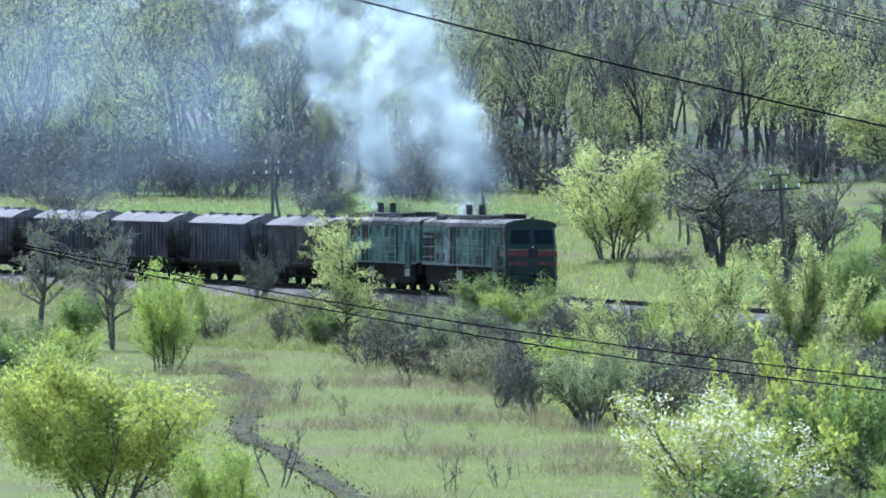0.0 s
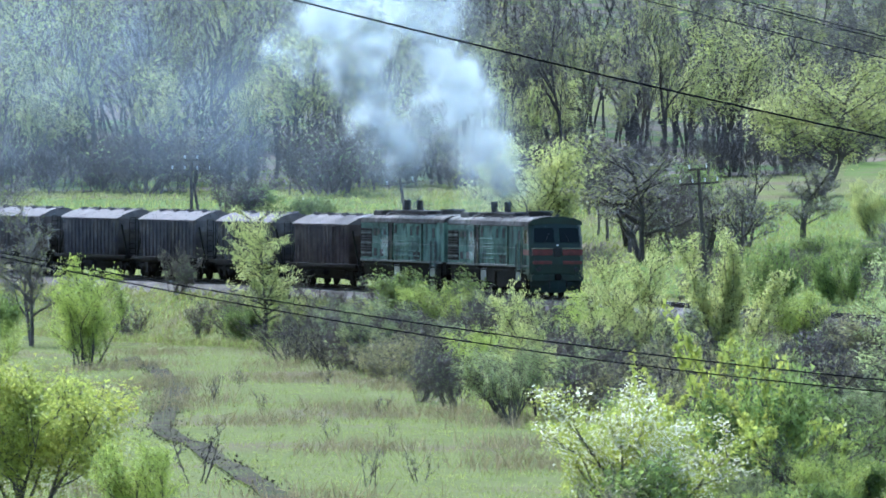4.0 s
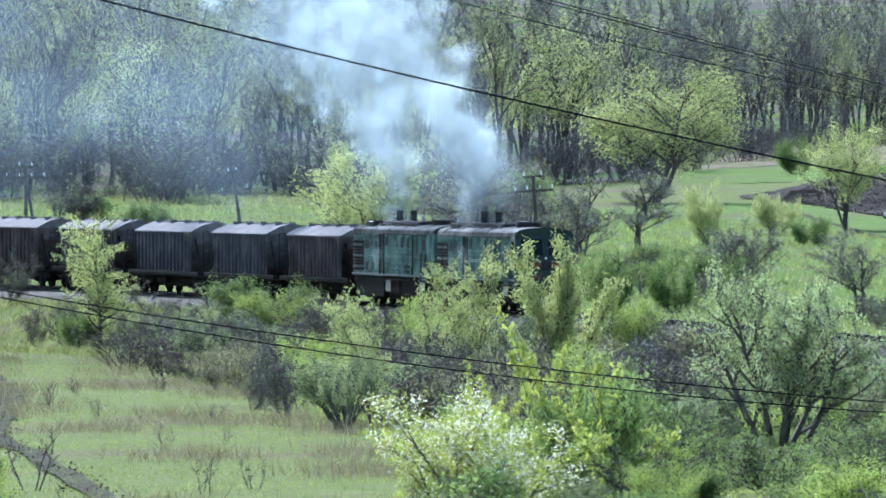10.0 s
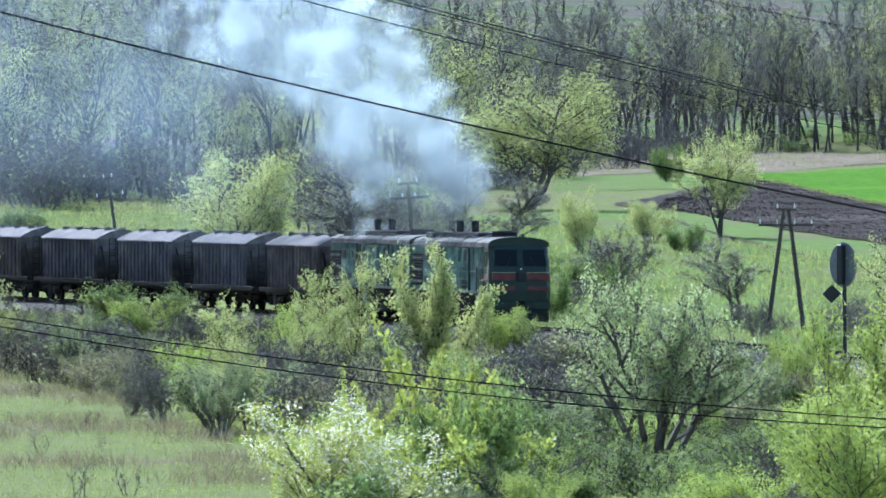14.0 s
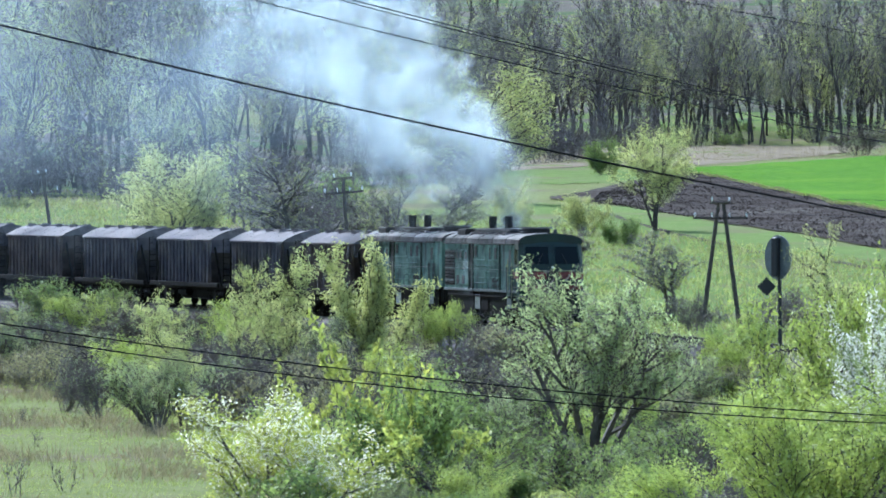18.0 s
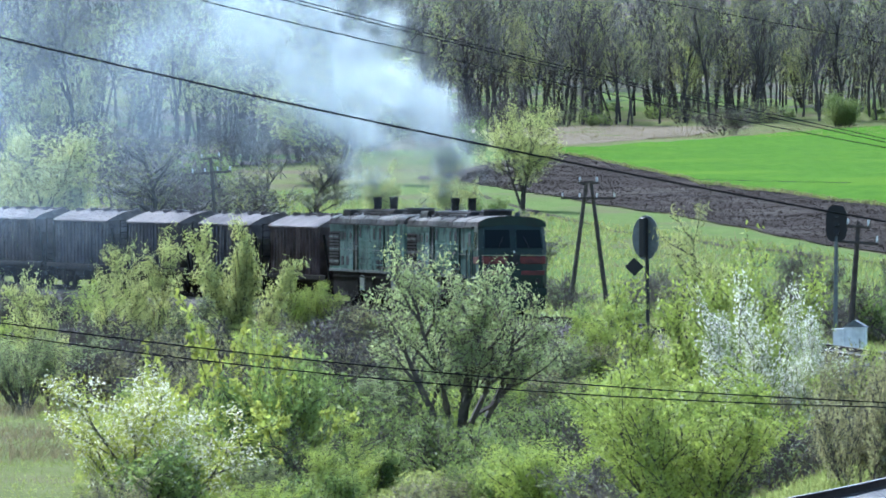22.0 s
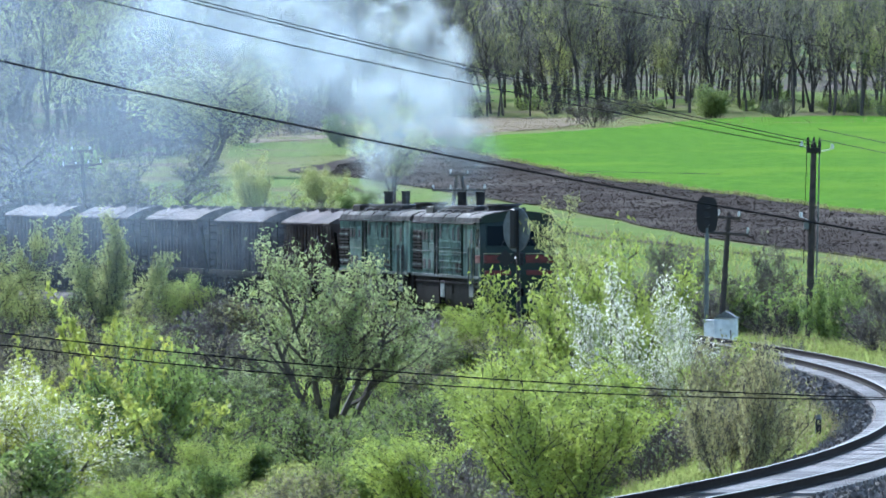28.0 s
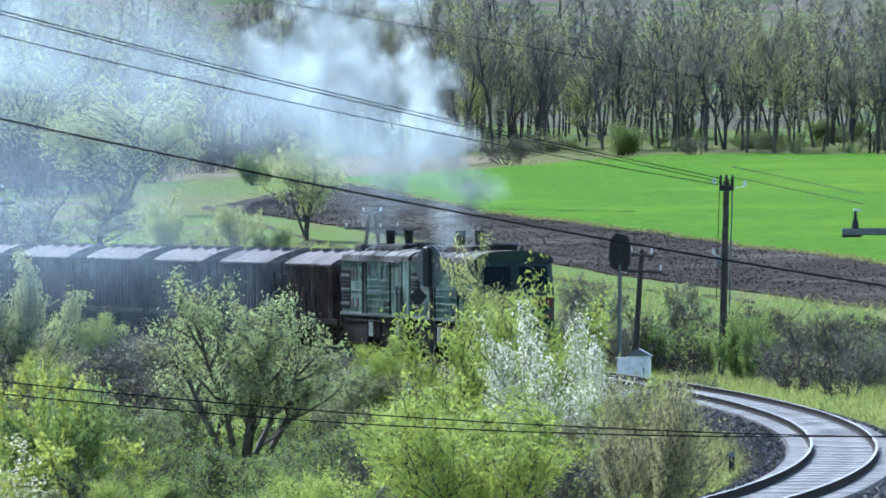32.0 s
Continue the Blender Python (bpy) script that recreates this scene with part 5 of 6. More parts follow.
tall_pole()
end_pole = thing("power_pole", "concrete power pole with a grey cross-arm and insulator", "utility pole", at=pose(24.2, 300, -1.0))
part("post", rod(bmesh.new(), (0, 0, -0.3), (0, 0, 7.2), 0.2, 0.14, 10), "steel_grey", end_pole)
arm = part("cross_arm", boxed(-2.9, 0.6, -0.1, 0.1, 5.95, 6.2, 0.03), "steel_grey", end_pole)
bm = rod(bmesh.new(), (-2.42, 0, 6.2), (-2.42, 0, 6.5), 0.14, 0.1, 10)
rod(bm, (-2.42, 0, 6.5), (-2.42, 0, 6.85), 0.07, 0.04, 10)
part("insulator", bm, "black_paint", arm)
part("clamp", boxed(-2.5, -2.2, -0.05, 0.05, 6.8, 6.88, 0.02), "porcelain", arm)
part("stay", boxed(-2.9, -2.2, -0.03, 0.03, 5.87, 5.95), "black_paint", arm)


def wire(name, words, fall, depth, lo, hi, radius):
    """A hanging cable: its height is eye + depth * (a * u^2 + b * u + c) at the bearing u; depth runs from lo's to hi's."""
    cu = bpy.data.curves.new(name, "CURVE")
    cu.dimensions = "3D"
    cu.bevel_depth, cu.bevel_resolution, cu.use_fill_caps = radius, 1, True
    sp = cu.splines.new("POLY")
    n = 60
    sp.points.add(n - 1)
    for k in range(n):
        u = lo + (hi - lo) * k / (n - 1)
        d = depth[0] + (depth[1] - depth[0]) * k / (n - 1)
        sp.points[k].co = (u * d, d, EYE[2] + d * (fall[0] * u * u + fall[1] * u + fall[2]), 1)
    cu.materials.append(M["cable"])
    ob = new(name, cu)
    me = bpy.data.meshes.new_from_object(ob)
    bpy.data.objects.remove(ob)
    return tagged(new(name, me), words, "cable", "overhead cables")


wire("overhead_cable", "thick black overhead cable strung across the valley", (0.296, -0.2072, 0.00617), (165, 165), -0.12, 0.12, 0.021)
wire("overhead_wire", "thin dark overhead wire strung across the valley", (0.441, -0.0885, -0.0216), (140, 140), -0.16, 0.11, 0.012)
wire("overhead_wire", "thin dark overhead wire strung across the valley", (0.58, -0.0803, -0.02293), (141, 141), -0.16, 0.11, 0.012)
wire("power_line_wire", "dark power line wire sagging towards a pole", (0.322, -0.2459, 0.01745), (200, 344), -0.09, 0.058, 0.018)
wire("power_line_wire", "dark power line wire sagging towards a pole", (0.322, -0.2459, 0.01785), (200, 344), -0.09, 0.058, 0.018)
wire("power_line_wire", "dark power line wire sagging towards a pole", (0.431, -0.2238, 0.01543), (200, 344), -0.09, 0.058, 0.018)
wire("power_line_wire", "dark power line wire sagging towards a pole", (0.0, -0.1832, 0.02681), (300, 300), -0.02, 0.12, 0.014)
for dz in (0.0, 0.0012):
    wire("power_line_wire", "dark power line wire between two poles", (0.0, -0.21, 0.0173 + dz), (344, 300), 0.058, 0.0735, 0.016)
wire("telegraph_wire", "thin wire between two telegraph poles", (0.3, -0.045, 0.0025), (462, 345), 0.0155, 0.0465, 0.009)
wire("telegraph_wire", "thin wire between two telegraph poles", (0.3, -0.045, 0.0005), (462, 345), 0.0155, 0.0465, 0.009)


def oval(bm, cx, cz, rx, rz, y0, y1, n=28, power=2.0):
    ring = [[bm.verts.new((cx + rx * math.copysign(abs(math.cos(a)) ** (2 / power), math.cos(a)), y, cz + rz * math.copysign(abs(math.sin(a)) ** (2 / power), math.sin(a))))
             for a in (6.2832 * k / n for k in range(n))] for y in (y0, y1)]
    for k in range(n):
        bm.faces.new((ring[0][k], ring[0][(k + 1) % n], ring[1][(k + 1) % n], ring[1][k]))
    bm.faces.new(ring[0][::-1])
    bm.faces.new(ring[1])
    bmesh.ops.recalc_face_normals(bm, faces=bm.faces)
    return bm


sig = thing("railway_signal", "railway signal seen from behind, grey oval shield and diamond plate", "railway signal", "signals", pose(7.37, 333, -0.65, 0, 0, -42))
part("mast", rod(bmesh.new(), (0.12, 0, -0.6), (0.05, 0, 5.1), 0.085, 0.075, 10), "black_paint", sig)
shield = part("shield", oval(bmesh.new(), 0, 4.35, 0.68, 0.88, -0.03, 0.03), "steel_grey", sig, "grey oval background shield")
part("lamp_housing", boxed(-0.14, 0.16, -0.3, -0.04, 3.6, 5.15, 0.05), "black_paint", sig)
part("bracket", rod(bmesh.new(), (0.1, 0, 3.2), (-0.3, -0.05, 3.2), 0.03, sides=6), "steel_grey", sig)
plate = bmesh.new()
box(plate, -0.26, 0.26, -0.02, 0.02, -0.26, 0.26)
bmesh.ops.transform(plate, matrix=Matrix.Translation((-0.34, -0.3, 3.2)) @ Matrix.Rotation(radians(42), 4, "Z") @ Matrix.Rotation(math.pi / 4, 4, "Y"), verts=plate.verts)
part("diamond_plate", plate, "black_paint", sig, "black diamond-shaped plate")

sig = thing("railway_signal", "railway signal with black rounded board on a slim mast", "railway signal", "signals", pose(14.78, 332, -0.85, 0, 0.6, -6))
part("mast", rod(bmesh.new(), (0, 0, -0.2), (0, 0, 4.6), 0.09, 0.08, 10), "steel_grey", sig)
board = part("signal_board", oval(bmesh.new(), 0, 5.1, 0.42, 0.72, -0.06, 0.03, power=3.2), "black_paint", sig, "black rounded signal board")
for z in (4.75, 5.1, 5.45):
    part("hood", rod(bmesh.new(), (0, -0.3, z + 0.02), (0, -0.06, z), 0.13, 0.12, 14), "black_paint", board)
part("foot", boxed(-0.25, 0.25, -0.25, 0.25, -0.25, 0.1, 0.03), "steel_grey", sig)

cabinet = thing("relay_cabinet", "white-painted trackside relay cabinet with a pitched lid", "cabinet", at=pose(15.3, 326, -0.86, 0, 0, -12))
part("body", boxed(-0.42, 0.42, -0.3, 0.3, -0.1, 1.15, 0.02), "white_paint", cabinet)
part("lid", extruded([(-0.48, 1.15), (0.48, 1.15), (0.0, 1.42)], "y", -0.36, 0.36), "steel_grey", cabinet)
part("door", boxed(-0.36, 0.36, -0.325, -0.295, 0.05, 1.05, 0.01), "white_paint", cabinet)
part("handle", boxed(0.2, 0.24, -0.35, -0.32, 0.5, 0.68), "black_paint", cabinet)
box_2 = thing("relay_cabinet", "small white trackside box beside the signal", "cabinet", at=pose(14.75, 328, -0.86, 0, 0, -12))
part("body", boxed(-0.2, 0.2, -0.2, 0.2, -0.1, 1.0, 0.02), "white_paint", box_2)
part("lid", boxed(-0.24, 0.24, -0.24, 0.24, 1.0, 1.06, 0.01), "white_paint", box_2)

marker = thing("marker_post", "short black marker post on a white base beside the track", "marker post", at=pose(11.85, 205, float(ground(np.array([11.85]), np.array([205.0]))[0])))
part("base", rod(bmesh.new(), (0, 0, -0.1), (0, 0, 0.1), 0.34, 0.26, 14), "white_paint", marker)
part("post", boxed(-0.07, 0.07, -0.07, 0.07, 0.05, 0.5, 0.015), "black_paint", marker)
part("cap", rod(bmesh.new(), (0, 0, 0.5), (0, 0, 0.62), 0.09, 0.06, 8), "steel_grey", marker)


# ---------------------------------------------------------------- exhaust smoke: rigid puffs of fine flecks
smoke_rng = np.random.default_rng(31)


def fleck_mesh(name, n, size, rx, rz, reach, material):
    """A soft cloud of six-cornered flecks, lumpy and denser at its heart; each fades towards its rim."""
    g = smoke_rng
    half = np.array((rx, rx, rz))
    lumps = g.normal(0, 0.6, (9, 3)) * half
    p = lumps[g.integers(9, size=n)] + g.normal(0, 0.4, (n, 3)) * half
    p = np.clip(p, -np.array((reach, reach, reach)), np.array((reach, reach, reach)))
    a = g.normal(0, 1, (n, 3))
    a /= np.linalg.norm(a, axis=1, keepdims=True)
    b = np.cross(a, g.normal(0, 1, (n, 3)))
    b /= np.linalg.norm(b, axis=1, keepdims=True)
    s = size * (0.5 + g.random((n, 1)))
    ring = [p] + [p + (a * math.cos(k * 1.0472) + b * math.sin(k * 1.0472)) * s * (0.75 + 0.5 * g.random((n, 1))) for k in range(6)]
    v = np.stack(ring, 1).reshape(-1, 3)
    i = np.arange(n)[:, None] * 7
    f = np.concatenate([i + np.array((0, 1 + k, 1 + (k + 1) % 6)) for k in range(6)])
    # clear slivers hold the flecks together as one piece
    i = np.arange(n - 1)[:, None] * 7
    f = np.concatenate([f, i + np.array((1, 2, 8))])
    ob = raw(name, v, f, material, plume, smooth=True)
    at = ob.data.attributes.new("fade", "FLOAT", "POINT")
    at.data.foreach_set("value", np.tile(np.array((1, 0, 0, 0, 0, 0, 0), np.float32), n))
    return tagged(ob, kind="stuff")


scene.cycles.transparent_max_bounces = 320
PUFFS, CLOUDS, VEILS = [], [], []
plume = thing("smoke_plume", "pale blue-grey diesel exhaust smoke rising from the stacks", "smoke")
shapes = [fleck_mesh("smoke_puff", 20, 0.75, 0.6, 0.65, 0.85, "smoke") for k in range(6)]
clouds = [fleck_mesh("smoke_cloud", 12, 1.55, 1.1, 0.9, 2.4, "smoke_cloud") for k in range(6)]
wide = [fleck_mesh("smoke_veil", 9, 4.2, 3.8, 2.6, 7, "smoke_thin") for k in range(6)]


def same_mesh(ob):
    o = new(ob.name.split(".")[0], ob.data)
    o.parent = plume
    return o


for k in range(540):
    PUFFS.append((shapes[k] if k < 6 else same_mesh(shapes[k % 6]), -6.0 + 38.0 * k / 540, int(k % 5 in (1, 3)), smoke_rng.random(8)))
for k in range(130):
    CLOUDS.append((clouds[k] if k < 6 else same_mesh(clouds[k % 6]), smoke_rng.random(8), smoke_rng.normal(0, 1, 3)))
for k in range(180):
    VEILS.append((wide[k] if k < 6 else same_mesh(wide[k % 6]), smoke_rng.random(8)))


def stack_at(t, unit):
    """Where a unit's stacks open at t seconds."""
    p, th = on_line(FRONT_0 + SPEED * t - 11.2 - 16.97 * unit)
    return Vector(p) + Vector((0, 0, 5.35))


def puff_rows(born, unit, r):
    """Inside the engine until it is born, then up and away on the wind."""
    rows = []

    def spot(t):
        age = t - born
        if age <= 0:
            return stack_at(t, unit) - Vector((0, 0, 2.7))
        spread = 0.3 * min(age * 6, 1) + 1.15 * age ** 0.9
        lift = 1.2 * (1 - math.exp(-age * 4)) - 2.7 * math.exp(-age * 9) + 3.4 * age ** 0.92 + (r[2] - 0.5) * spread * 1.3
        return stack_at(born, unit) + Vector(((-1.15 * age - 0.05 * age * age) * (0.5 + 0.5 * min(max(born, 0) / 20, 1)) + 0.8 * (1 - math.exp(-age)) + (r[0] - 0.58) * spread * 2.0, 1.0 * age + (r[1] - 0.5) * spread * 2, lift))

    marks = [0.0, 32.0] + [4.0 * k for k in range(1, 8) if 4.0 * k < born - 0.5]
    marks += [t for t in (born - 0.1, born, born + 0.12, born + 0.3, born + 0.7, born + 1.4, born + 2.6, born + 4.5, born + 8, born + 14) if 0 < t < 32]
    for t in sorted(set(round(m * FPS) / FPS for m in marks)):
        age = max(t - born, 0)
        rows.append((t, Matrix.Translation(spot(t)) @ pose(0, 0, 0, 360 * r[3] + 22 * age * (r[4] - 0.5), 360 * r[5] * 0.2 + 20 * age * (r[6] - 0.5), 360 * r[7])))
    return rows


def cloud_rows(r, s):
    """Billows that have grown out of the puffs and stream off behind the stacks."""
    rows = []
    for k in range(17):
        t = 2.0 * k
        u = 1.6 + 13.5 * r[0] ** 1.25 + 0.8 * math.sin(t * (0.3 + 0.3 * r[3]) + 6.28 * r[4])
        w = min(max((t - 3) / 22, 0), 1)
        back = (0.25 * u + 0.014 * u * u) * (1 - w) + 0.95 * u * w
        back += 0.12 * u * max(t - 28, 0)
        rise = 1.0 * u * (1 - w) + (5.4 * (1 - math.exp(-u / 2.8)) + 0.22 * u) * w
        loose = 0.1 + 0.13 * u
        out = Vector((-back * 0.93 + 0.3 * s[0] * loose, 0.36 * back + s[1] * loose, rise + s[2] * loose * 0.9))
        rows.append((t, Matrix.Translation(stack_at(t, float(r[2] > 0.55)) + out) @ pose(0, 0, 0, 70 * r[3] + 14 * k * (r[4] - 0.5), 50 * r[5], 360 * r[7] + 16 * k * (r[5] - 0.5))))
    return rows


def veil_rows(r):
    """Older, thinner smoke that drifts along behind the train."""
    rows = []
    low = r[6] >= 0.56
    far = 3.0 + 38.0 * r[0] ** 0.9
    rise = 1.5 + 17.0 * r[1] * (0.45 + 0.55 * min(far / 14, 1)) if not low else -2.5 + 6.0 * r[1]
    for k in range(9):
        t = 4.0 * k
        p = stack_at(t, r[2] * 1.3)
        back = far * (1.15 - 0.3 * t / 32) + (2.2 * max(26 - t, 0) + 6 if low else 0)
        if not low:
            back += 4.0 * max(t - 28, 0)
        sway = math.sin(t * (0.15 + 0.15 * r[3]) + 6.28 * r[4])
        sink = 1 - 0.3 * max(t - 8, 0) / 24
        out = Vector((-back * (1 + 0.08 * sway) - 1, 4 + back * 0.5 + 3 * r[5], rise * sink + 1.2 * sway))
        rows.append((t, Matrix.Translation(p + out) @ pose(0, 0, 0, 40 * r[3] + 9 * k * (r[4] - 0.5), 30 * sway * r[5], 360 * r[7] + 12 * k * (r[5] - 0.5))))
    return rows


# ---------------------------------------------------------------- grass, weeds and sleepers


def strewn(name, words, category, n, place, tall, material, slim=0.06, rise=2.2, seed=3, level=ground):
    g = np.random.default_rng(seed)
    x, y = place(g, n)
    z = level(x, y)
    h = tall * (0.5 + g.random(len(x)))
    at = np.stack([x, y, z + h * 0.45], 1)
    a = g.normal(0, 1, (len(x), 3)) + np.array((0, 0, rise))
    a /= np.linalg.norm(a, axis=1, keepdims=True)
    b = np.cross(a, g.normal(0, 1, (len(x), 3)))
    b /= np.linalg.norm(b, axis=1, keepdims=True)
    s = h[:, None] * 0.5
    v = np.stack([at - a * s - b * s * slim * 2, at - a * s + b * s * slim * 2, at + a * s], 1).reshape(-1, 3)
    return tagged(raw(name, v, np.arange(len(x) * 3).reshape(-1, 3), material), words, category, kind="stuff")


def clumped(g, n, x0, x1, y0, y1, clumps, size):
    cx, cy = x0 + (x1 - x0) * g.random(clumps), y0 + (y1 - y0) * g.random(clumps)
    k = g.integers(clumps, size=n)
    return cx[k] + g.normal(0, size, n), cy[k] + g.normal(0, size * 3, n)


def meadow_spots(g, n):
    y = 215 + 300 * g.random(n)
    x = np.interp(y, [215, 320, 500], [-24, -42, -75]) + g.random(n) * np.interp(y, [215, 320, 500], [18, 30, 48])
    return x, y


def thicket_spots(g, n):
    y = 170 + 300 * g.random(n) ** 1.2
    edge = np.interp(y, [170, 230, 290, 360, 430, 470], [-9.5, -10.5, -13.0, -20.5, -31, -36])
    x = edge + (np.interp(y, [170, 240, 470], [10, 15, 0]) - edge) * g.random(n)
    ok = np.array([True] * n)
    return x[ok], y[ok]


def back_spots(g, n):
    az = -8.5 + 14 * g.random(n)
    y = np.interp(az, [-8.5, -5, -3, 0, 2, 3, 5], [585, 545, 490, 420, 350, 320, 290]) + 190 * g.random(n)
    return y * np.tan(np.radians(az)), y


strewn("meadow_grass", "short fresh green meadow grass", "grass", 90000, meadow_spots, 0.12, "green_grass", 0.09, seed=4)
strewn("dry_weeds", "patches of dry brown weeds in the meadow", "weeds", 22000, lambda g, n: clumped(g, n, -52, -12, 225, 470, 60, 1.3), 0.5, "dry_grass", 0.035, seed=5)
strewn("thicket_weeds", "rank green undergrowth among the shrubs", "undergrowth", 110000, thicket_spots, 0.26, "green_grass", 0.08, 0.8, seed=6)
strewn("rough_grass", "rough tufted grass behind the railway", "grass", 85000, back_spots, 0.4, "green_grass", 0.08, seed=7)
strewn("dry_stalks", "dry pale stalks in the rough grass", "weeds", 16000, lambda g, n: back_spots(g, n), 0.6, "dry_grass", 0.03, seed=8)
strewn("bank_grass", "green grass on the bank beside the rails", "grass", 26000, lambda g, n: (8.0 + 5.5 * g.random(n), 192 + 60 * g.random(n)), 0.2, "green_grass", 0.05, seed=9)

def clod_spots(g, n):
    u, w = g.random(n), g.random(n)
    nx = np.interp(u, [0, 0.2, 0.4, 0.6, 0.8, 1], [0, 7.8, 15.9, 23.9, 31.3, 43])
    ny = np.interp(u, [0, 0.2, 0.4, 0.6, 0.8, 1], [668, 630, 589, 535, 507, 468])
    fx = np.interp(u, [0, 0.2, 0.4, 0.6, 0.8, 1], [1, 9, 18.8, 28, 36, 50])
    fy = np.interp(u, [0, 0.2, 0.4, 0.6, 0.8, 1], [700, 786, 666, 623, 580, 520])
    return nx + (fx - nx) * w, ny + (fy - ny) * w


def path_spots(g, n):
    y = 215 + 240 * g.random(n)
    return np.interp(y, [205, 246, 283, 313, 378, 412, 456], [-13.5, -19.8, -24.6, -29.3, -34.6, -38.3, -44.2]) + g.normal(0, 0.42, n), y


def shoulder_spots(g, n):
    s = -75 + 150 * g.random(n)
    off = g.choice([-1, 1], n) * (1.45 + 2.0 * g.random(n))
    th = np.interp(s, S, TH)
    return np.interp(s, S, LX) + off * np.cos(th), np.interp(s, S, LY) + off * np.sin(th)


def bed_level(x, y):
    """The top of the ballast bed near the line."""
    out = np.zeros(len(x))
    for k in range(0, len(x), 2000):
        dx, dy = x[k:k + 2000, None] - LX[None, 190:285], y[k:k + 2000, None] - LY[None, 190:285]
        i = (dx * dx + dy * dy).argmin(1)
        rows = np.arange(len(i))
        off = np.abs(dx[rows, i] * np.cos(TH[190:285][i]) + dy[rows, i] * np.sin(TH[190:285][i]))
        out[k:k + 2000] = rail_z(S[190:285][i]) + np.interp(off, [1.3, 1.75, 3.4, 4.2], [-0.25, -0.33, -1.1, -1.2])
    return out


def field_edge(g, n):
    """Along the line where the crop meets the ploughed soil."""
    x = 9.0 + 38.0 * g.random(n) ** 0.8
    return x, np.interp(x, [9.0, 18.8, 28, 34.3, 42.1, 60], [789, 667, 624, 588, 552, 491]) + g.normal(0, 1.6, n) * (0.4 + g.random(n))


strewn("soil_clods", "clods of turned dark soil with pale crumbs", "soil", 70000, clod_spots, 0.13, "clod", 0.4, 0.3, seed=11)
strewn("path_clods", "dark churned clods along the dirt path", "soil", 2600, path_spots, 0.09, "clod", 0.4, 0.3, seed=12)
strewn("bank_weeds", "dry weeds on the railway bank", "weeds", 4500, lambda g, n: (7.0 + 6.5 * g.random(n), 190 + 75 * g.random(n)), 0.4, "dry_grass", 0.03, seed=13)
strewn("crop_blades", "young cereal blades", "crop", 60000, lambda g, n: (lambda u, w: (9 + 40 * u + 24 * w * u, np.interp(u, [0, 0.25, 0.5, 0.75, 1], [790, 655, 610, 575, 535]) * (1 - w) + np.interp(u, [0, 0.25, 0.5, 0.75, 1], [805, 865, 935, 1005, 1035]) * w))(g.random(n), g.random(n)), 0.13, "crop", 0.1, seed=14)

strewn("ballast_stones", "loose broken ballast stones", "ballast", 40000, shoulder_spots, 0.085, "stone", 0.6, 0.3, seed=15, level=bed_level)
strewn("field_edge_tufts", "ragged tufts of cereal and weeds along the edge of the ploughed soil", "grass", 1800, field_edge, 0.3, "green_grass", 0.2, seed=19)
strewn("field_edge_straw", "pale dry stalks along the edge of the ploughed soil", "weeds", 3500, field_edge, 0.34, "dry_grass", 0.1, seed=20)


def bank_spots(g, n):
    s = -380 + 240 * g.random(n)
    off = -3.6 - 9 * g.random(n)
    th = np.interp(s, S, TH)
    return np.interp(s, S, LX) + off * np.cos(th), np.interp(s, S, LY) + off * np.sin(th)


def beside_rails(lo, hi):
    """Spots along the near part of the line, between two distances on one side of it."""
    def place(g, n):
        s = -125 + 175 * g.random(n)
        off = lo + (hi - lo) * g.random(n)
        th = np.interp(s, S, TH)
        return np.interp(s, S, LX) + off * np.cos(th), np.interp(s, S, LY) + off * np.sin(th)
    return place


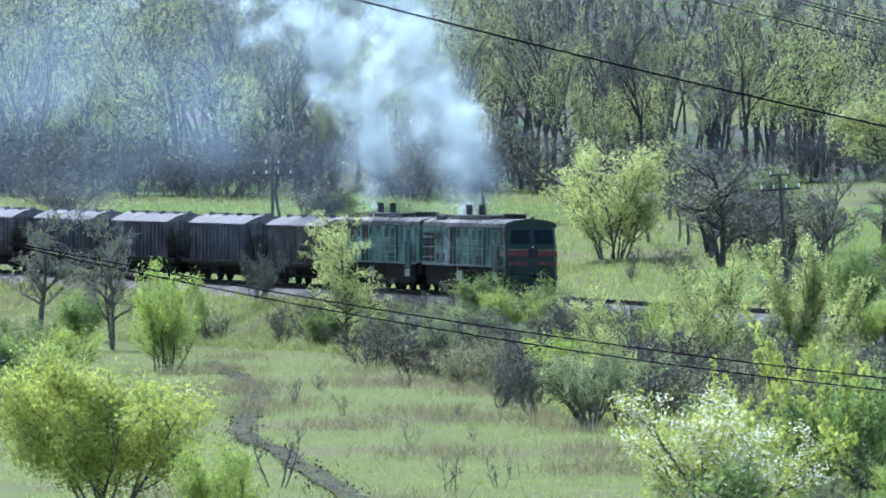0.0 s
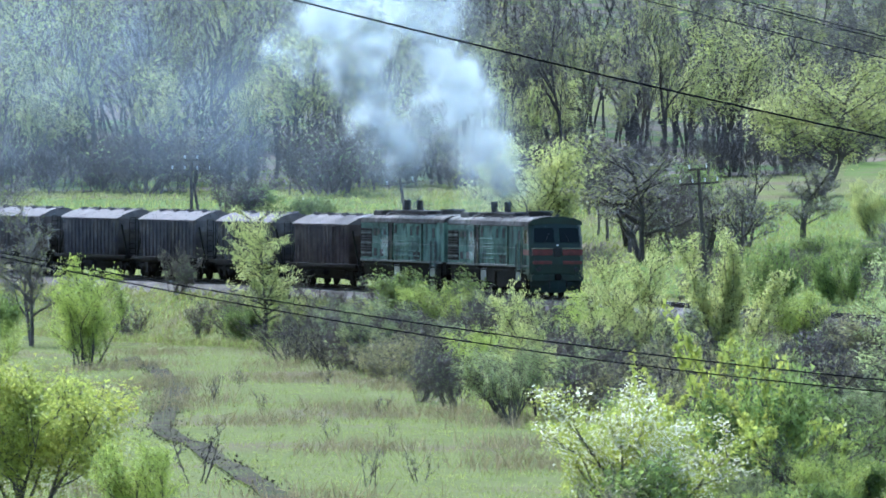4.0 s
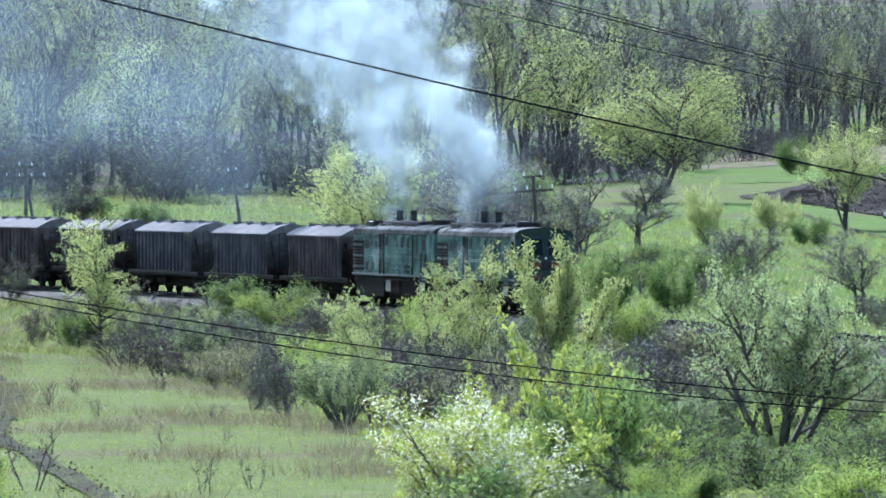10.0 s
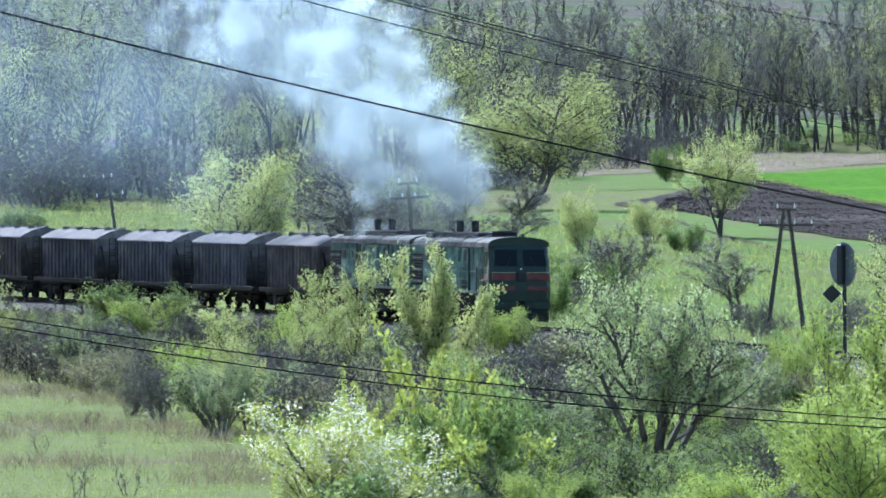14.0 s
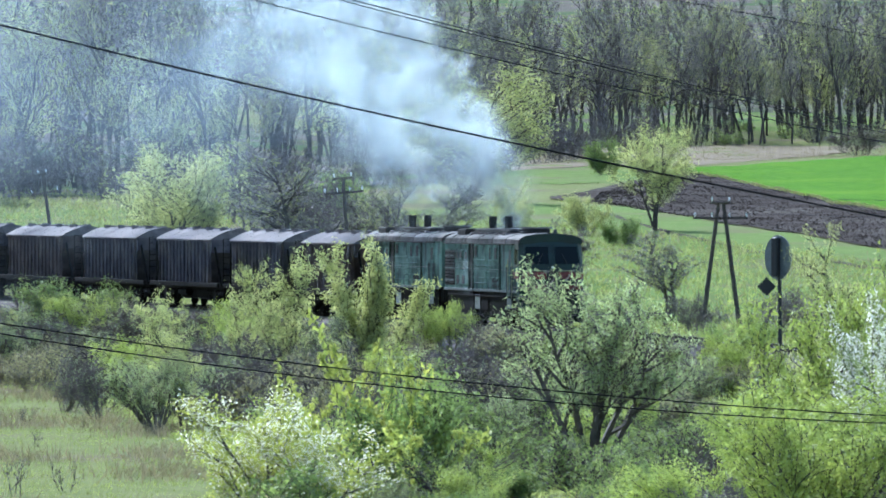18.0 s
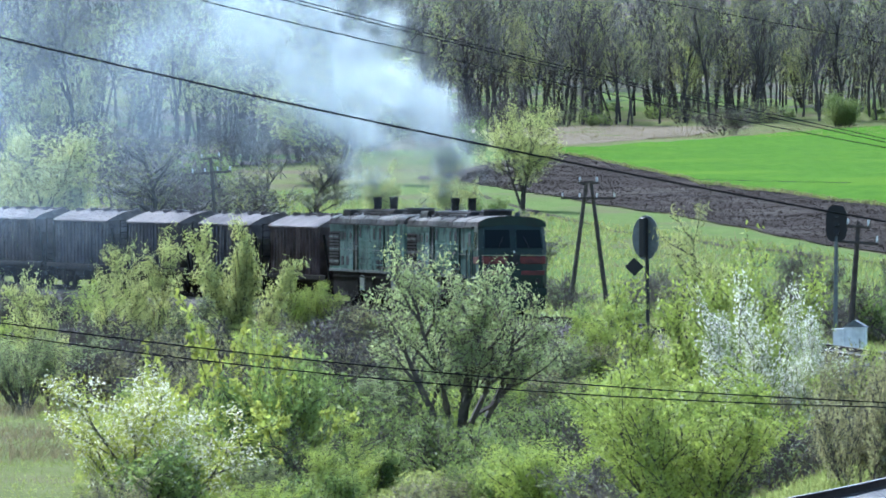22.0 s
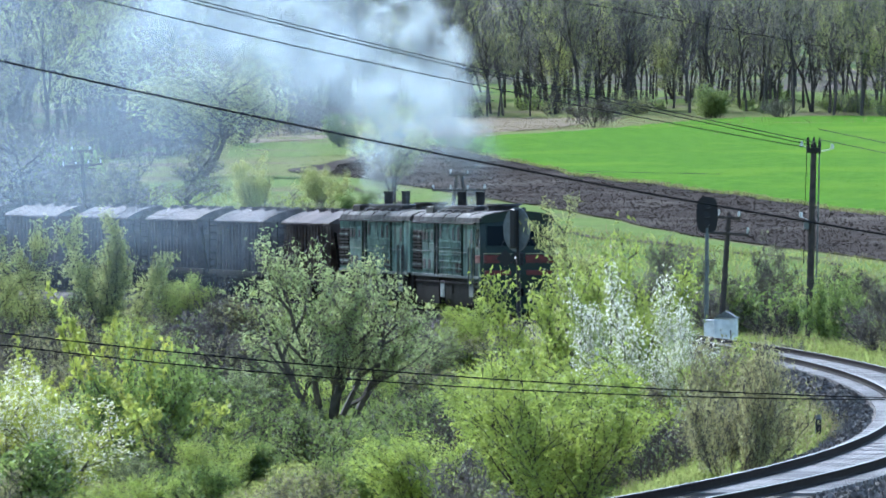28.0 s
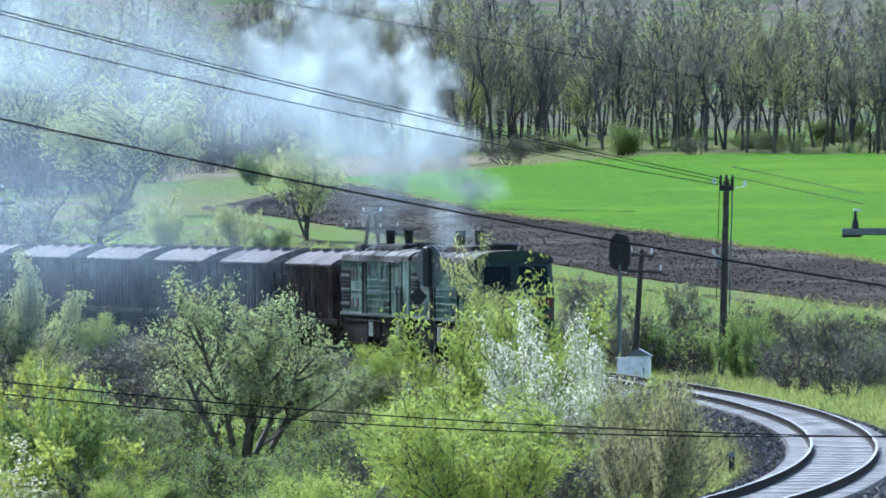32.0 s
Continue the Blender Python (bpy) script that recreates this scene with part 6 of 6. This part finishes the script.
strewn("trackside_grass", "fresh green grass growing up to the ballast inside the curve", "grass", 24000, beside_rails(-7.5, -2.9), 0.3, "green_grass", 0.07, seed=21)
strewn("outer_grass", "green grass on the outer side of the track", "grass", 22000, beside_rails(3.4, 13), 0.32, "green_grass", 0.07, seed=22)
strewn("embankment_grass", "coarse green grass on the embankment", "grass", 26000, bank_spots, 0.42, "green_grass", 0.07, seed=16)
strewn("embankment_weeds", "dry brown weeds on the embankment", "weeds", 14000, bank_spots, 0.5, "dry_grass", 0.04, seed=17)
strewn("field_margin", "dry grass margin between the crop and the wood", "grass", 22000,
       lambda g, n: (lambda az, u: (np.tan(np.radians(az)) * (np.interp(az, [-2, 0, 1, 2.5, 5], [800, 840, 860, 900, 960]) + 130 * u), np.interp(az, [-2, 0, 1, 2.5, 5], [800, 840, 860, 900, 960]) + 130 * u))(-2 + 7 * g.random(n), g.random(n)),
       0.25, "dry_grass", 0.08, seed=18)

sl = boxed(-0.15, 0.15, -1.35, 1.35, -0.3, -0.182, 0.012)
first = part("sleeper", sl, "sleeper", track)
first.matrix_basis = line_pose(60)
for k in range(1, 300):
    o = new("sleeper", first.data)
    o.parent = track
    o.matrix_basis = line_pose(60 - 0.58 * k)



def motions():
    """The train rolls along the line, its wheels turn, and the smoke drifts."""
    times = [2.0 * k for k in range(17)]
    for ob, back in TRAIN:
        length = 14.72 if "hopper" in ob.name else 16.97
        rows = []
        for t in times:
            s = FRONT_0 + SPEED * t - back
            a, b = Vector(on_line(s - 2.4)[0]), Vector(on_line(s - length + 2.4)[0])
            fwd = (a - b).normalized()
            m = fwd.to_track_quat("X", "Z").to_matrix().to_4x4()
            rows.append((t, Matrix.Translation(a + fwd * 2.4) @ m))
        walk(ob, rows)
        for bogie_part in ob.children:
            for w in bogie_part.children:
                if w.name.startswith("wheelset"):
                    hub = Matrix.Translation(w.matrix_basis.translation)
                    walk(w, [(k * 4 / 30, hub @ Matrix.Rotation(k * 4 / 30 * SPEED / 0.5, 4, "Y")) for k in range(241)])
    for ob, born, unit, r in PUFFS:
        walk(ob, puff_rows(born, unit, r))
    for ob, r, s in CLOUDS:
        walk(ob, cloud_rows(r, s))
    for ob, r in VEILS:
        walk(ob, veil_rows(r))


motions()
